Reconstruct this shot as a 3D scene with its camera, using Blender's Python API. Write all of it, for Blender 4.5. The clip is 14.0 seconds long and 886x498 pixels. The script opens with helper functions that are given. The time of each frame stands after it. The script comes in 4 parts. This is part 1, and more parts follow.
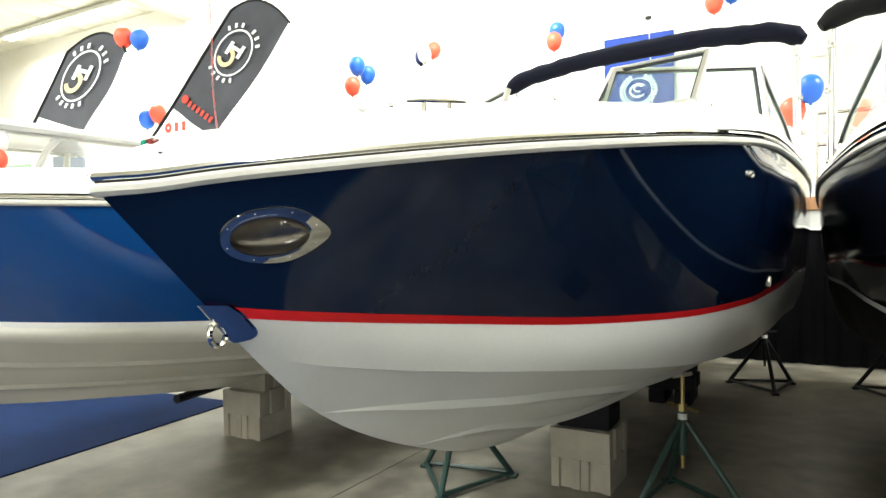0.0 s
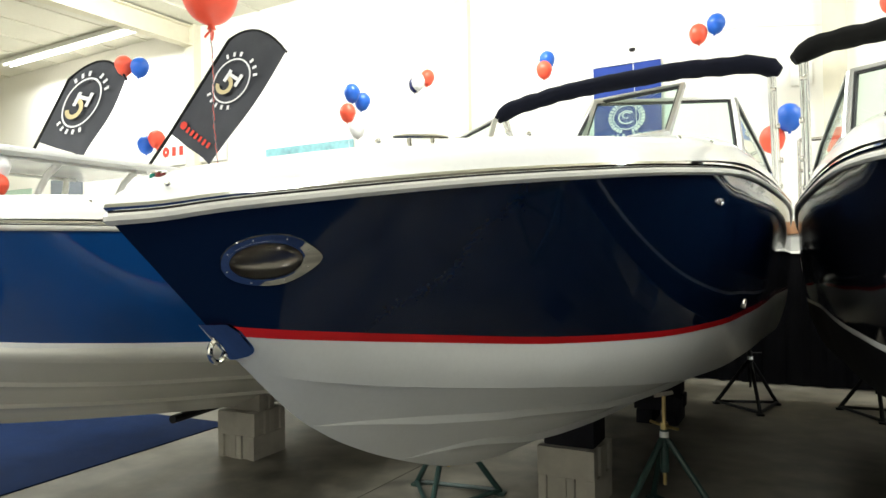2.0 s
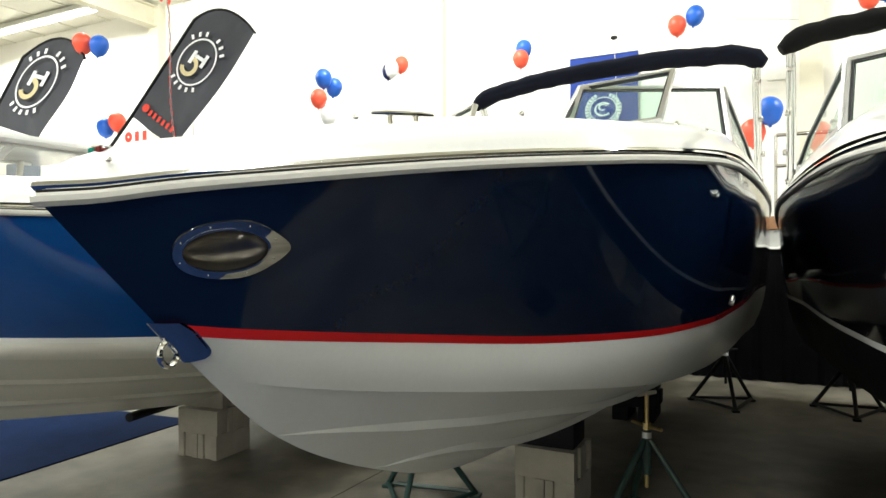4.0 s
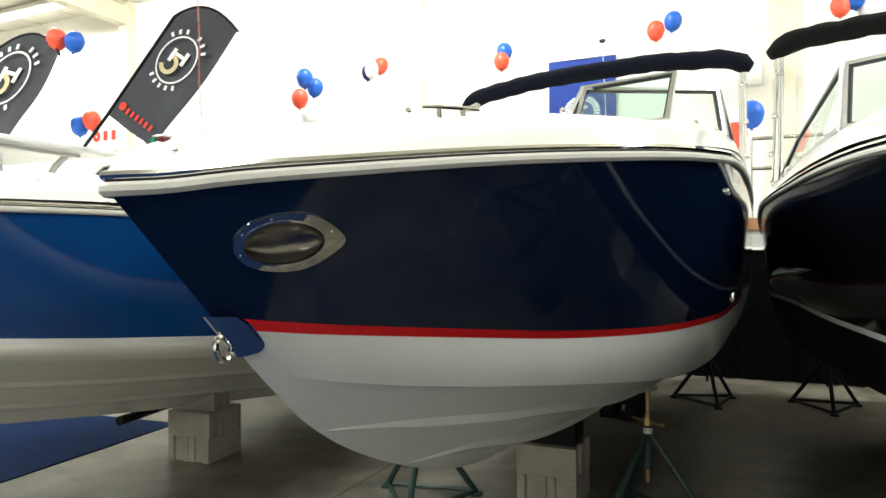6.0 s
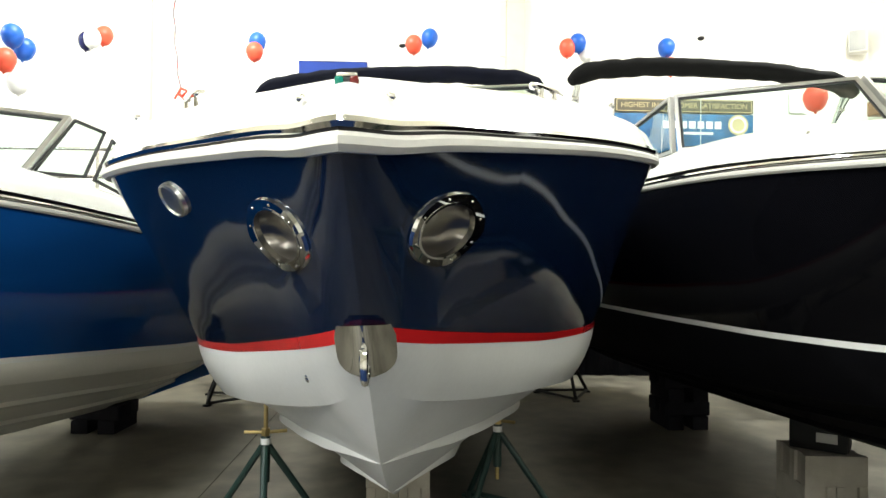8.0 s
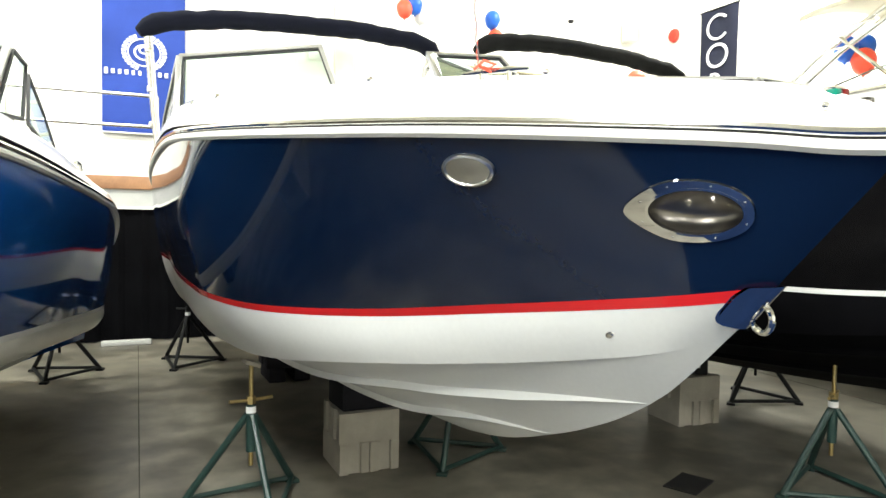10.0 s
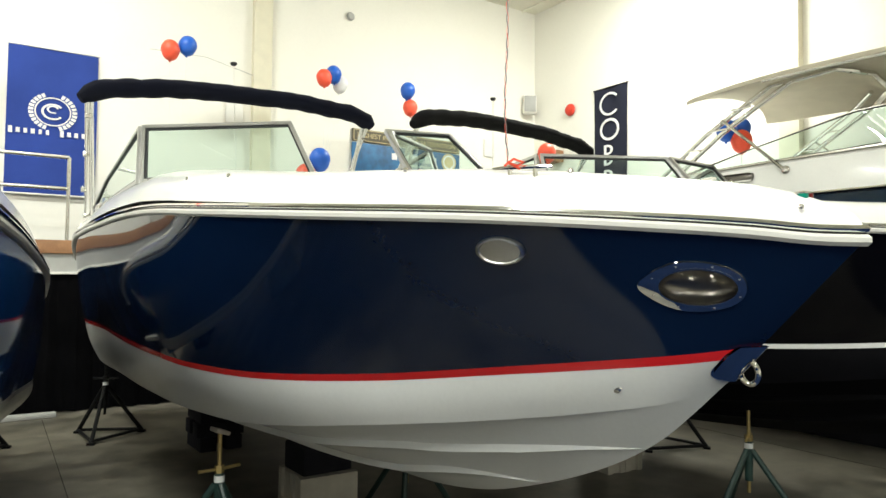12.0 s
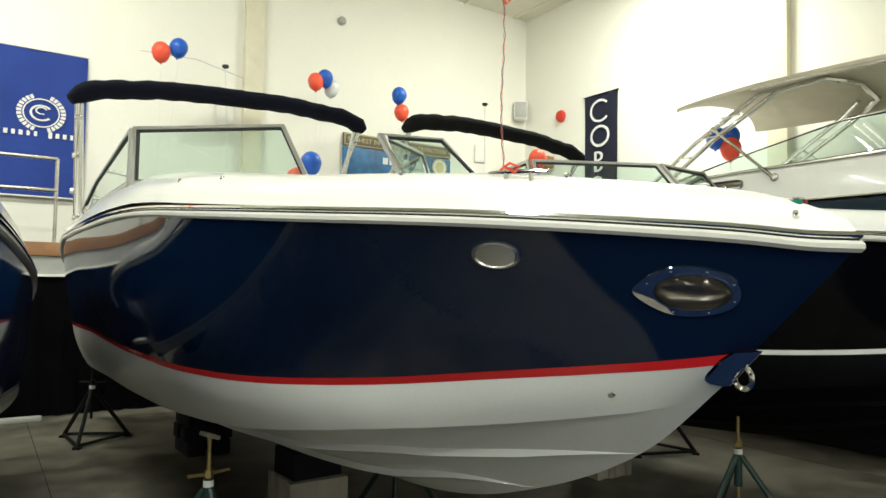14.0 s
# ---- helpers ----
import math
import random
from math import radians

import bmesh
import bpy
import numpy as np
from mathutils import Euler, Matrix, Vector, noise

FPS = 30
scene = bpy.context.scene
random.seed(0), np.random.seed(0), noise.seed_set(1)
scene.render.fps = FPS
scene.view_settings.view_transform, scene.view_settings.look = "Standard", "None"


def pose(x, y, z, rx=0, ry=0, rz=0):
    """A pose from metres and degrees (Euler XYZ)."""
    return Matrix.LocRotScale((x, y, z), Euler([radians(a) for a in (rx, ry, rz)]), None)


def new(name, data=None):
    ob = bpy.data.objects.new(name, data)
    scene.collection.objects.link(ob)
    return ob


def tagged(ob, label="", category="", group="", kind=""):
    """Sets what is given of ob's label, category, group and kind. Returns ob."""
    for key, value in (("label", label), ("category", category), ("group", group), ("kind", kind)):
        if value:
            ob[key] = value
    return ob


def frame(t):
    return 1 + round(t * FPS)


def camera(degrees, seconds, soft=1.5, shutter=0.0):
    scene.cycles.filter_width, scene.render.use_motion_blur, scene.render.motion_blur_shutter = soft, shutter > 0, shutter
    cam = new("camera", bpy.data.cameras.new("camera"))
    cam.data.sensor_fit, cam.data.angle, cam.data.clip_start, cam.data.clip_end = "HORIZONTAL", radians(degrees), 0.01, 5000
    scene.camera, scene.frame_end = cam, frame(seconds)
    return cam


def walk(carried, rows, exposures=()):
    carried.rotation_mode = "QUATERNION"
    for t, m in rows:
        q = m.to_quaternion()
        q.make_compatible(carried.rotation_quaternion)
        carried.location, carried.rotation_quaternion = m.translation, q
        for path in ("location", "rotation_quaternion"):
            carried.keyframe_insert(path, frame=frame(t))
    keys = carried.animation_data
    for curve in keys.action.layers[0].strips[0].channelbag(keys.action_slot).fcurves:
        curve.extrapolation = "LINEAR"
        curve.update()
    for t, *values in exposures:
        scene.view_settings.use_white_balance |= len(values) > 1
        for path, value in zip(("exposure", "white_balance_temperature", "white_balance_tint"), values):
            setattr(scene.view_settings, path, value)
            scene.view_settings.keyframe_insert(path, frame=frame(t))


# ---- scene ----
cam = camera(65.95, 14.0)
PATH = [
    (0.0, pose(1.460, -0.946, 1.639, 88.78, 0.79, 30.61)),
    (0.5, pose(1.525, -1.030, 1.642, 89.49, 0.14, 30.83)),
    (1.0, pose(1.563, -1.062, 1.642, 89.94, 0.10, 30.15)),
    (1.5, pose(1.584, -1.072, 1.645, 90.37, 0.60, 30.02)),
    (2.0, pose(1.576, -1.067, 1.644, 90.70, 0.77, 30.24)),
    (2.5, pose(1.564, -1.051, 1.644, 90.80, 0.60, 30.12)),
    (3.0, pose(1.537, -1.021, 1.643, 90.48, 0.34, 29.39)),
    (3.5, pose(1.493, -0.980, 1.642, 90.08, 0.07, 28.83)),
    (4.0, pose(1.431, -0.894, 1.644, 89.99, 0.13, 27.71)),
    (6.5, pose(1.051, -1.020, 1.613, 90.51, 0.16, 22.35)),
    (7.0, pose(0.788, -0.966, 1.610, 91.20, 0.22, 15.69)),
    (7.5, pose(0.471, -0.930, 1.601, 91.73, -0.07, 6.68)),
    (8.0, pose(0.105, -0.986, 1.583, 90.89, -0.67, -2.04)),
    (8.2, pose(-0.016, -0.958, 1.570, 89.11, -0.88, -4.23)),
    (8.5, pose(-0.225, -0.869, 1.568, 87.86, -0.46, -8.03)),
    (8.6, pose(-0.295, -0.835, 1.579, 87.61, -0.64, -9.36)),
    (11.0, pose(-1.779, -0.823, 1.625, 89.15, -0.61, -31.72)),
    (11.5, pose(-1.817, -0.850, 1.647, 91.12, -0.50, -34.00)),
    (12.0, pose(-1.830, -0.851, 1.648, 92.33, -0.61, -33.38)),
    (12.5, pose(-1.840, -0.835, 1.645, 93.02, -0.52, -33.03)),
    (13.0, pose(-1.846, -0.830, 1.645, 93.41, -0.29, -32.79)),
    (13.5, pose(-1.839, -0.830, 1.644, 93.17, -0.60, -33.19)),
    (14.0, pose(-1.845, -0.838, 1.643, 92.78, -0.96, -34.31)),
]
walk(cam, PATH, exposures=[(0.0, 0.85, 6500, 10), (0.5, 0.48, 6500, 10), (1.0, 0.15, 6500, 10), (1.5, 0.1, 6500, 10), (4.0, 0.12, 6500, 10), (6.5, 0.2, 6500, 10), (7.5, 0.3, 6500, 10), (8.0, 0.35, 6500, 10), (8.5, 0.8, 6500, 10), (11.0, 0.42, 6500, 10), (11.5, 0.08, 6550, 10), (12.0, -0.32, 6650, 8), (12.5, -0.45, 6620, 6), (14.0, -0.6, 6800, 4)])

# ---- light: hall fluorescents ----
world = bpy.data.worlds.new("hall_world")
scene.world = world
world.use_nodes = True
world.node_tree.nodes["Background"].inputs[0].default_value = (0.9, 0.95, 1.0, 1)
world.node_tree.nodes["Background"].inputs[1].default_value = 0.05

ROOM_X0, ROOM_X1, ROOM_Y0, ROOM_Y1, ROOM_Z = -20.0, 7.15, -11.0, 9.5, 6.95


def strip_lamp(x, y, length, along_y, power, lean=0):
    data = bpy.data.lights.new("fluorescent_light", "AREA")
    data.shape, data.size, data.size_y, data.energy, data.color = "RECTANGLE", length, 0.32, power, (0.97, 1.0, 0.955)
    ob = new("fluorescent_light", data)
    ob.matrix_world = pose(x, y, ROOM_Z - 0.42, lean, 0, 90 if along_y else 0)
    return ob


# ---- materials ----
def nodes_of(name):
    m = bpy.data.materials.new(name)
    m.use_nodes = True
    return m, m.node_tree, m.node_tree.nodes["Principled BSDF"]


def surface(name, color, rough=0.5, metal=0.0, vary=0.12, scale=6.0, fine=90.0, bump=0.0, coat=0.0, dist=0.002, spec=0.5):
    """A surface with stains at one scale and grain at another, in object space."""
    m, nt, bsdf = nodes_of(name)
    N, L = nt.nodes, nt.links
    tc = N.new("ShaderNodeTexCoord")
    big, small = N.new("ShaderNodeTexNoise"), N.new("ShaderNodeTexNoise")
    big.inputs["Scale"].default_value, big.inputs["Detail"].default_value = scale, 5
    small.inputs["Scale"].default_value, small.inputs["Detail"].default_value = fine, 3
    for n in (big, small):
        L.new(tc.outputs["Object"], n.inputs["Vector"])
    add = N.new("ShaderNodeMath")
    add.operation = "MULTIPLY_ADD"
    L.new(big.outputs[0], add.inputs[0])
    add.inputs[1].default_value = 0.7
    half = N.new("ShaderNodeMath")
    half.operation = "MULTIPLY"
    L.new(small.outputs[0], half.inputs[0])
    half.inputs[1].default_value = 0.3
    L.new(half.outputs[0], add.inputs[2])
    ramp = N.new("ShaderNodeValToRGB")
    c = Vector(color[:3])
    lo, hi = c * (1 - vary), c * (1 + vary)
    ramp.color_ramp.elements[0].position, ramp.color_ramp.elements[1].position = 0.3, 0.7
    ramp.color_ramp.elements[0].color = (*lo, 1)
    ramp.color_ramp.elements[1].color = (*[min(v, 1) for v in hi], 1)
    L.new(add.outputs[0], ramp.inputs[0])
    L.new(ramp.outputs[0], bsdf.inputs["Base Color"])
    rr = N.new("ShaderNodeMapRange")
    rr.inputs["To Min"].default_value, rr.inputs["To Max"].default_value = rough * 0.85, min(1, rough * 1.15)
    L.new(add.outputs[0], rr.inputs[0])
    L.new(rr.outputs[0], bsdf.inputs["Roughness"])
    bsdf.inputs["Metallic"].default_value = metal
    bsdf.inputs["Coat Weight"].default_value = coat
    bsdf.inputs["Coat Roughness"].default_value = 0.03
    bsdf.inputs["Specular IOR Level"].default_value = spec
    if bump:
        b = N.new("ShaderNodeBump")
        b.inputs["Strength"].default_value, b.inputs["Distance"].default_value = bump, dist
        L.new(small.outputs[0], b.inputs["Height"])
        L.new(b.outputs[0], bsdf.inputs["Normal"])
    return m


def glass_mat(name, tint, rough=0.0):
    m, nt, bsdf = nodes_of(name)
    N, L = nt.nodes, nt.links
    out = N["Material Output"]
    tr, gl, mix, lw = N.new("ShaderNodeBsdfTransparent"), N.new("ShaderNodeBsdfGlossy"), N.new("ShaderNodeMixShader"), N.new("ShaderNodeLayerWeight")
    power, fr = N.new("ShaderNodeMath"), N.new("ShaderNodeMath")
    power.operation, fr.operation = "POWER", "MULTIPLY_ADD"
    power.inputs[1].default_value = 5.0
    L.new(lw.outputs["Facing"], power.inputs[0])
    L.new(power.outputs[0], fr.inputs[0])
    fr.inputs[1].default_value, fr.inputs[2].default_value = 0.90, 0.10
    tr.inputs[0].default_value = (*tint, 1)
    gl.inputs["Roughness"].default_value = rough
    lw.inputs["Blend"].default_value = 0.5
    L.new(fr.outputs[0], mix.inputs[0])
    L.new(tr.outputs[0], mix.inputs[1])
    L.new(gl.outputs[0], mix.inputs[2])
    L.new(mix.outputs[0], out.inputs["Surface"])
    return m


def glow(name, color, strength):
    m, nt, bsdf = nodes_of(name)
    bsdf.inputs["Base Color"].default_value = (0.8, 0.8, 0.8, 1)
    bsdf.inputs["Emission Color"].default_value = (*color, 1)
    bsdf.inputs["Emission Strength"].default_value = strength
    return m


def gelcoat(name, color, rough=0.06, vary=0.05, coat=0.0):
    return surface(name, color, rough, 0, vary, 1.7, 60, 0.0, coat)


NAVY = gelcoat("navy_gelcoat", (0.003, 0.011, 0.036))
BLACK_GEL = surface("black_gelcoat", (0.003, 0.003, 0.004), 0.08, 0, 0.05, 1.7, 60, 0.0, 0.0, spec=0.16)
BLUE_GEL = gelcoat("blue_gelcoat", (0.004, 0.050, 0.20))
WHITE_GEL = gelcoat("white_gelcoat", (0.80, 0.80, 0.78), 0.16, coat=0.3)
BOTTOM_WHITE = gelcoat("bottom_white_gelcoat", (0.66, 0.67, 0.655), 0.22)
CREAM_GEL = gelcoat("cream_gelcoat", (0.72, 0.71, 0.64), 0.24)
RED_STRIPE = gelcoat("red_stripe", (0.42, 0.012, 0.014), 0.12)
RUBBER_CREAM = surface("cream_vinyl_rail", (0.62, 0.61, 0.57), 0.35, 0, 0.06)
BLACK_RUBBER = surface("black_rubber", (0.012, 0.012, 0.013), 0.6, 0, 0.2)
STEEL = surface("polished_stainless", (0.78, 0.77, 0.74), 0.07, 1.0, 0.04, 3, 200)
MIRROR_STEEL = surface("mirror_stainless", (0.62, 0.62, 0.61), 0.03, 1.0, 0.05, 3, 200)
STEEL_SATIN = surface("brushed_stainless", (0.62, 0.60, 0.56), 0.22, 1.0, 0.1, 9, 300, 0.15, 0, 0.0004)
ALU = surface("satin_aluminium", (0.55, 0.55, 0.54), 0.3, 1.0, 0.08)
BRASS = surface("yellow_zinc_steel", (0.52, 0.40, 0.18), 0.35, 1.0, 0.2, 20, 150)
BLACK_BOTTOM = surface("black_bottom_paint", (0.004, 0.004, 0.005), 0.6, 0.0, 0.3, 5, 60, spec=0.04)
DARK_GLASS = surface("dark_glass", (0.17, 0.158, 0.14), 0.30, 0.95, 0.2, 12, 30)
GLASS = glass_mat("tinted_glass", (0.74, 0.88, 0.83))
CANVAS_NAVY = surface("navy_canvas", (0.006, 0.007, 0.014), 0.9, 0, 0.25, 8, 400, 0.5, 0, 0.003, 0.1)
CANVAS_BLACK = surface("black_canvas", (0.008, 0.008, 0.008), 0.9, 0, 0.25, 8, 400, 0.5, 0, 0.003, 0.1)
GREEN_PAINT = surface("dark_green_paint", (0.012, 0.035, 0.03), 0.42, 0, 0.3, 10, 120, 0.1)
BLACK_PAINT = surface("black_paint", (0.006, 0.0065, 0.007), 0.5, 0, 0.3, 10, 120, 0.1, spec=0.2)
WOOD = surface("worn_wood", (0.30, 0.15, 0.07), 0.6, 0, 0.3, 5, 60, 0.2)
WOOD_DARK = surface("dark_timber", (0.014, 0.014, 0.018), 0.85, 0, 0.3, 9, 90, 0.4, spec=0.15)
BLOCK = surface("concrete_block", (0.40, 0.375, 0.325), 0.95, 0, 0.16, 7, 260, 0.8, 0, 0.004, 0.2)
WALL = surface("cream_painted_wall", (0.84, 0.82, 0.75), 0.75, 0, 0.03, 0.6, 25, 0.08)
METAL_WALL = surface("corrugated_wall_panel", (0.72, 0.70, 0.58), 0.5, 0, 0.05, 0.8, 20)
CEIL = surface("ceiling_panel", (0.74, 0.72, 0.62), 0.8, 0, 0.05, 0.7, 12)
STEEL_BEAM = surface("painted_beam", (0.70, 0.66, 0.52), 0.6, 0, 0.06)
CURTAIN = surface("black_skirt_cloth", (0.0035, 0.0035, 0.004), 0.95, 0, 0.3, 3, 200, 0.4, 0, 0.003, 0.0)
CARPET = surface("blue_carpet", (0.008, 0.020, 0.064), 0.98, 0, 0.25, 4, 500, 0.9, 0, 0.004, 0.1)
RED_LATEX = surface("red_latex", (0.90, 0.10, 0.05), 0.38, 0, 0.06, 5, 40)
BLUE_LATEX = surface("blue_latex", (0.010, 0.105, 0.52), 0.38, 0, 0.06, 5, 40)
WHITE_LATEX = surface("white_latex", (0.8, 0.8, 0.8), 0.3, 0, 0.03)
NAVY_LATEX = surface("navy_latex", (0.01, 0.015, 0.09), 0.25, 0, 0.1)
FLAG_BLUE = surface("royal_blue_cloth", (0.028, 0.058, 0.27), 0.85, 0, 0.15, 2, 300, 0.2, 0, 0.003, 0.2)
FLAG_NAVY = surface("dark_navy_cloth", (0.018, 0.020, 0.036), 0.85, 0, 0.15, 2, 300, 0.2, 0, 0.003, 0.2)
FLAG_GREY = surface("charcoal_cloth", (0.06, 0.062, 0.07), 0.85, 0, 0.2, 2, 300, 0.2, 0, 0.003, 0.2)
PRINT_WHITE = surface("white_print", (0.75, 0.75, 0.75), 0.7, 0, 0.05)
PRINT_GOLD = surface("gold_print", (0.55, 0.46, 0.25), 0.7, 0, 0.1)
PRINT_RED = surface("red_print", (0.6, 0.04, 0.02), 0.7, 0, 0.1)
PRINT_BLACK = surface("black_print", (0.02, 0.02, 0.02), 0.7, 0, 0.1)
PRINT_TEAL = surface("teal_print", (0.15, 0.34, 0.37), 0.5, 0, 0.5, 2.2, 9)
PRINT_SEA = surface("sea_blue_print", (0.012, 0.11, 0.26), 0.5, 0, 0.6, 3.5, 9)
GREEN_LENS = surface("green_lens", (0.0, 0.16, 0.11), 0.1, 0, 0.1)
RED_LENS = surface("red_lens", (0.12, 0.008, 0.008), 0.1, 0, 0.1)
FOIL = surface("silver_foil_ribbon", (0.20, 0.17, 0.18), 0.35, 0.6, 0.5, 60, 200)
GREY_PLASTIC = surface("grey_plastic", (0.38, 0.38, 0.36), 0.5, 0, 0.08)
WHITE_PAINT = surface("white_paint", (0.78, 0.77, 0.72), 0.5, 0, 0.05)
SAND_CANVAS = surface("sand_canvas", (0.52, 0.48, 0.38), 0.85, 0, 0.08, 4, 250, 0.3, 0, 0.003, 0.2)
TUBE_GLOW = glow("fluorescent_tube", (1.0, 0.97, 0.9), 6.0)


def concrete_floor():
    m, nt, bsdf = nodes_of("sealed_concrete")
    N, L = nt.nodes, nt.links
    tc = N.new("ShaderNodeTexCoord")
    a, b, c = (N.new("ShaderNodeTexNoise") for _ in range(3))
    for n, s, d in ((a, 0.55, 6), (b, 4.0, 8), (c, 120, 3)):
        n.inputs["Scale"].default_value, n.inputs["Detail"].default_value = s, d
        L.new(tc.outputs["Object"], n.inputs["Vector"])
    r1 = N.new("ShaderNodeValToRGB")
    r1.color_ramp.elements[0].position, r1.color_ramp.elements[1].position = 0.41, 0.59
    r1.color_ramp.elements[0].color, r1.color_ramp.elements[1].color = (0.082, 0.075, 0.059, 1), (0.225, 0.207, 0.165, 1)
    mixf = N.new("ShaderNodeMath")
    mixf.operation = "ADD"
    m1, m2 = N.new("ShaderNodeMath"), N.new("ShaderNodeMath")
    m1.operation = m2.operation = "MULTIPLY"
    m1.inputs[1].default_value, m2.inputs[1].default_value = 0.55, 0.45
    L.new(a.outputs[0], m1.inputs[0])
    L.new(b.outputs[0], m2.inputs[0])
    L.new(m1.outputs[0], mixf.inputs[0])
    L.new(m2.outputs[0], mixf.inputs[1])
    L.new(mixf.outputs[0], r1.inputs[0])
    L.new(r1.outputs[0], bsdf.inputs["Base Color"])
    rr = N.new("ShaderNodeMapRange")
    rr.inputs["To Min"].default_value, rr.inputs["To Max"].default_value = 0.25, 0.6
    L.new(b.outputs[0], rr.inputs[0])
    L.new(rr.outputs[0], bsdf.inputs["Roughness"])
    bp = N.new("ShaderNodeBump")
    bp.inputs["Strength"].default_value, bp.inputs["Distance"].default_value = 0.12, 0.002
    L.new(c.outputs[0], bp.inputs["Height"])
    L.new(bp.outputs[0], bsdf.inputs["Normal"])
    return m


CONCRETE = concrete_floor()


# ---- mesh helpers ----
def part(name, bm, material, parent=None, label="", smooth=True, m=None):
    me = bpy.data.meshes.new(name)
    bmesh.ops.recalc_face_normals(bm, faces=bm.faces[:])
    bm.to_mesh(me)
    bm.free()
    me.materials.append(material)
    if smooth:
        me.polygons.foreach_set("use_smooth", [True] * len(me.polygons))
        me.set_sharp_from_angle(angle=radians(38))
    ob = new(name, me)
    if parent:
        ob.parent = parent
    if m is not None:
        ob.matrix_basis = m
    if label:
        tagged(ob, label)
    return ob


def root(name, m, label, category, group="", kind=""):
    ob = new(name)
    ob.empty_display_size = 0.2
    ob.matrix_basis = m
    return tagged(ob, label, category, group, kind)


def box(bm, c, s, bevel=0.0, m=None):
    mat = Matrix.LocRotScale(Vector(c), None, Vector(s))
    r = bmesh.ops.create_cube(bm, size=1.0, matrix=(m @ mat) if m is not None else mat)
    if bevel:
        edges = list({e for v in r["verts"] for e in v.link_edges})
        bmesh.ops.bevel(bm, geom=edges, offset=bevel, segments=2, affect="EDGES", profile=0.6)
    return bm


def boxed(c, s, bevel=0.0, m=None):
    return box(bmesh.new(), c, s, bevel, m)


def tube(bm, pts, r, n=10, closed=False, squash=1.0):
    pts = [Vector(p) for p in pts]
    k = len(pts)
    rings, ref = [], None
    for i, p in enumerate(pts):
        a = pts[(i - 1) % k] if (closed or i > 0) else p
        b = pts[(i + 1) % k] if (closed or i < k - 1) else p
        d = (b - a).normalized()
        if ref is None:
            ref = Vector((0, 0, 1)) if abs(d.z) < 0.9 else Vector((1, 0, 0))
        u = d.cross(ref).normalized()
        v = u.cross(d).normalized()
        ref = v
        rad = r[i] if hasattr(r, "__len__") else r
        rings.append([bm.verts.new(p + (u * math.cos(t) * squash + v * math.sin(t)) * rad) for t in (2 * math.pi * j / n for j in range(n))])
    for i in range(k if closed else k - 1):
        A, B = rings[i], rings[(i + 1) % k]
        for j in range(n):
            bm.faces.new((A[j], A[(j + 1) % n], B[(j + 1) % n], B[j]))
    if not closed:
        bm.faces.new(rings[0][::-1])
        bm.faces.new(rings[-1])
    return bm


def tubed(pts, r, n=10, closed=False, squash=1.0):
    return tube(bmesh.new(), pts, r, n, closed, squash)


def grid(bm, rows):
    vs = [[bm.verts.new(p) for p in row] for row in rows]
    for a, b in zip(vs, vs[1:]):
        for j in range(len(a) - 1):
            q = (a[j], a[j + 1], b[j + 1], b[j])
            if len({tuple(round(x, 5) for x in v.co) for v in q}) >= 3:
                bm.faces.new(q)
    return vs


def plate(bm, outline, thick, m=Matrix()):
    """A flat plate: outline in local x, z; thickness along local y."""
    a = [bm.verts.new(m @ Vector((x, 0, z))) for x, z in outline]
    b = [bm.verts.new(m @ Vector((x, thick, z))) for x, z in outline]
    n = len(a)
    bm.faces.new(a)
    bm.faces.new(b[::-1])
    for i in range(n):
        bm.faces.new((a[i], b[i], b[(i + 1) % n], a[(i + 1) % n]))
    return bm


def lathe(bm, prof, n=16, m=Matrix()):
    rows = []
    for j in range(n + 1):
        t = 2 * math.pi * (j % n) / n
        rows.append([m @ Vector((r * math.cos(t), r * math.sin(t), z)) for r, z in prof])
    grid(bm, rows)
    bmesh.ops.remove_doubles(bm, verts=bm.verts[:], dist=1e-5)
    return bm


def spline(ys, vs):
    """Smooth curve through a table of values."""
    ys, vs = np.array(ys, float), np.array(vs, float)
    m = np.gradient(vs, ys)

    def f(y):
        y = min(max(y, ys[0]), ys[-1])
        i = int(min(max(np.searchsorted(ys, y, "right") - 1, 0), len(ys) - 2))
        h = ys[i + 1] - ys[i]
        s = (y - ys[i]) / h
        return float((2 * s**3 - 3 * s**2 + 1) * vs[i] + (s**3 - 2 * s**2 + s) * h * m[i] + (3 * s**2 - 2 * s**3) * vs[i + 1] + (s**3 - s**2) * h * m[i + 1])

    return f


# ---- hall ----
def wall(name, c, s, material, label):
    return tagged(part(name, boxed(c, s), material, smooth=False), label, "wall", kind="structure")


CX, CY = (ROOM_X0 + ROOM_X1) / 2, (ROOM_Y0 + ROOM_Y1) / 2
LX, LY = ROOM_X1 - ROOM_X0, ROOM_Y1 - ROOM_Y0
floor = tagged(part("floor", boxed((CX, CY, -0.1), (LX + 0.6, LY + 0.6, 0.2)), CONCRETE, smooth=False), "stained sealed concrete hall floor", "floor", kind="structure")
wall("wall_back", (CX, ROOM_Y1 + 0.15, ROOM_Z / 2), (LX + 0.6, 0.3, ROOM_Z), WALL, "cream painted smooth back wall of the hall")
wall("wall_east", (ROOM_X1 + 0.15, CY, ROOM_Z / 2), (0.3, LY, ROOM_Z), WALL, "cream painted smooth side wall of the hall")
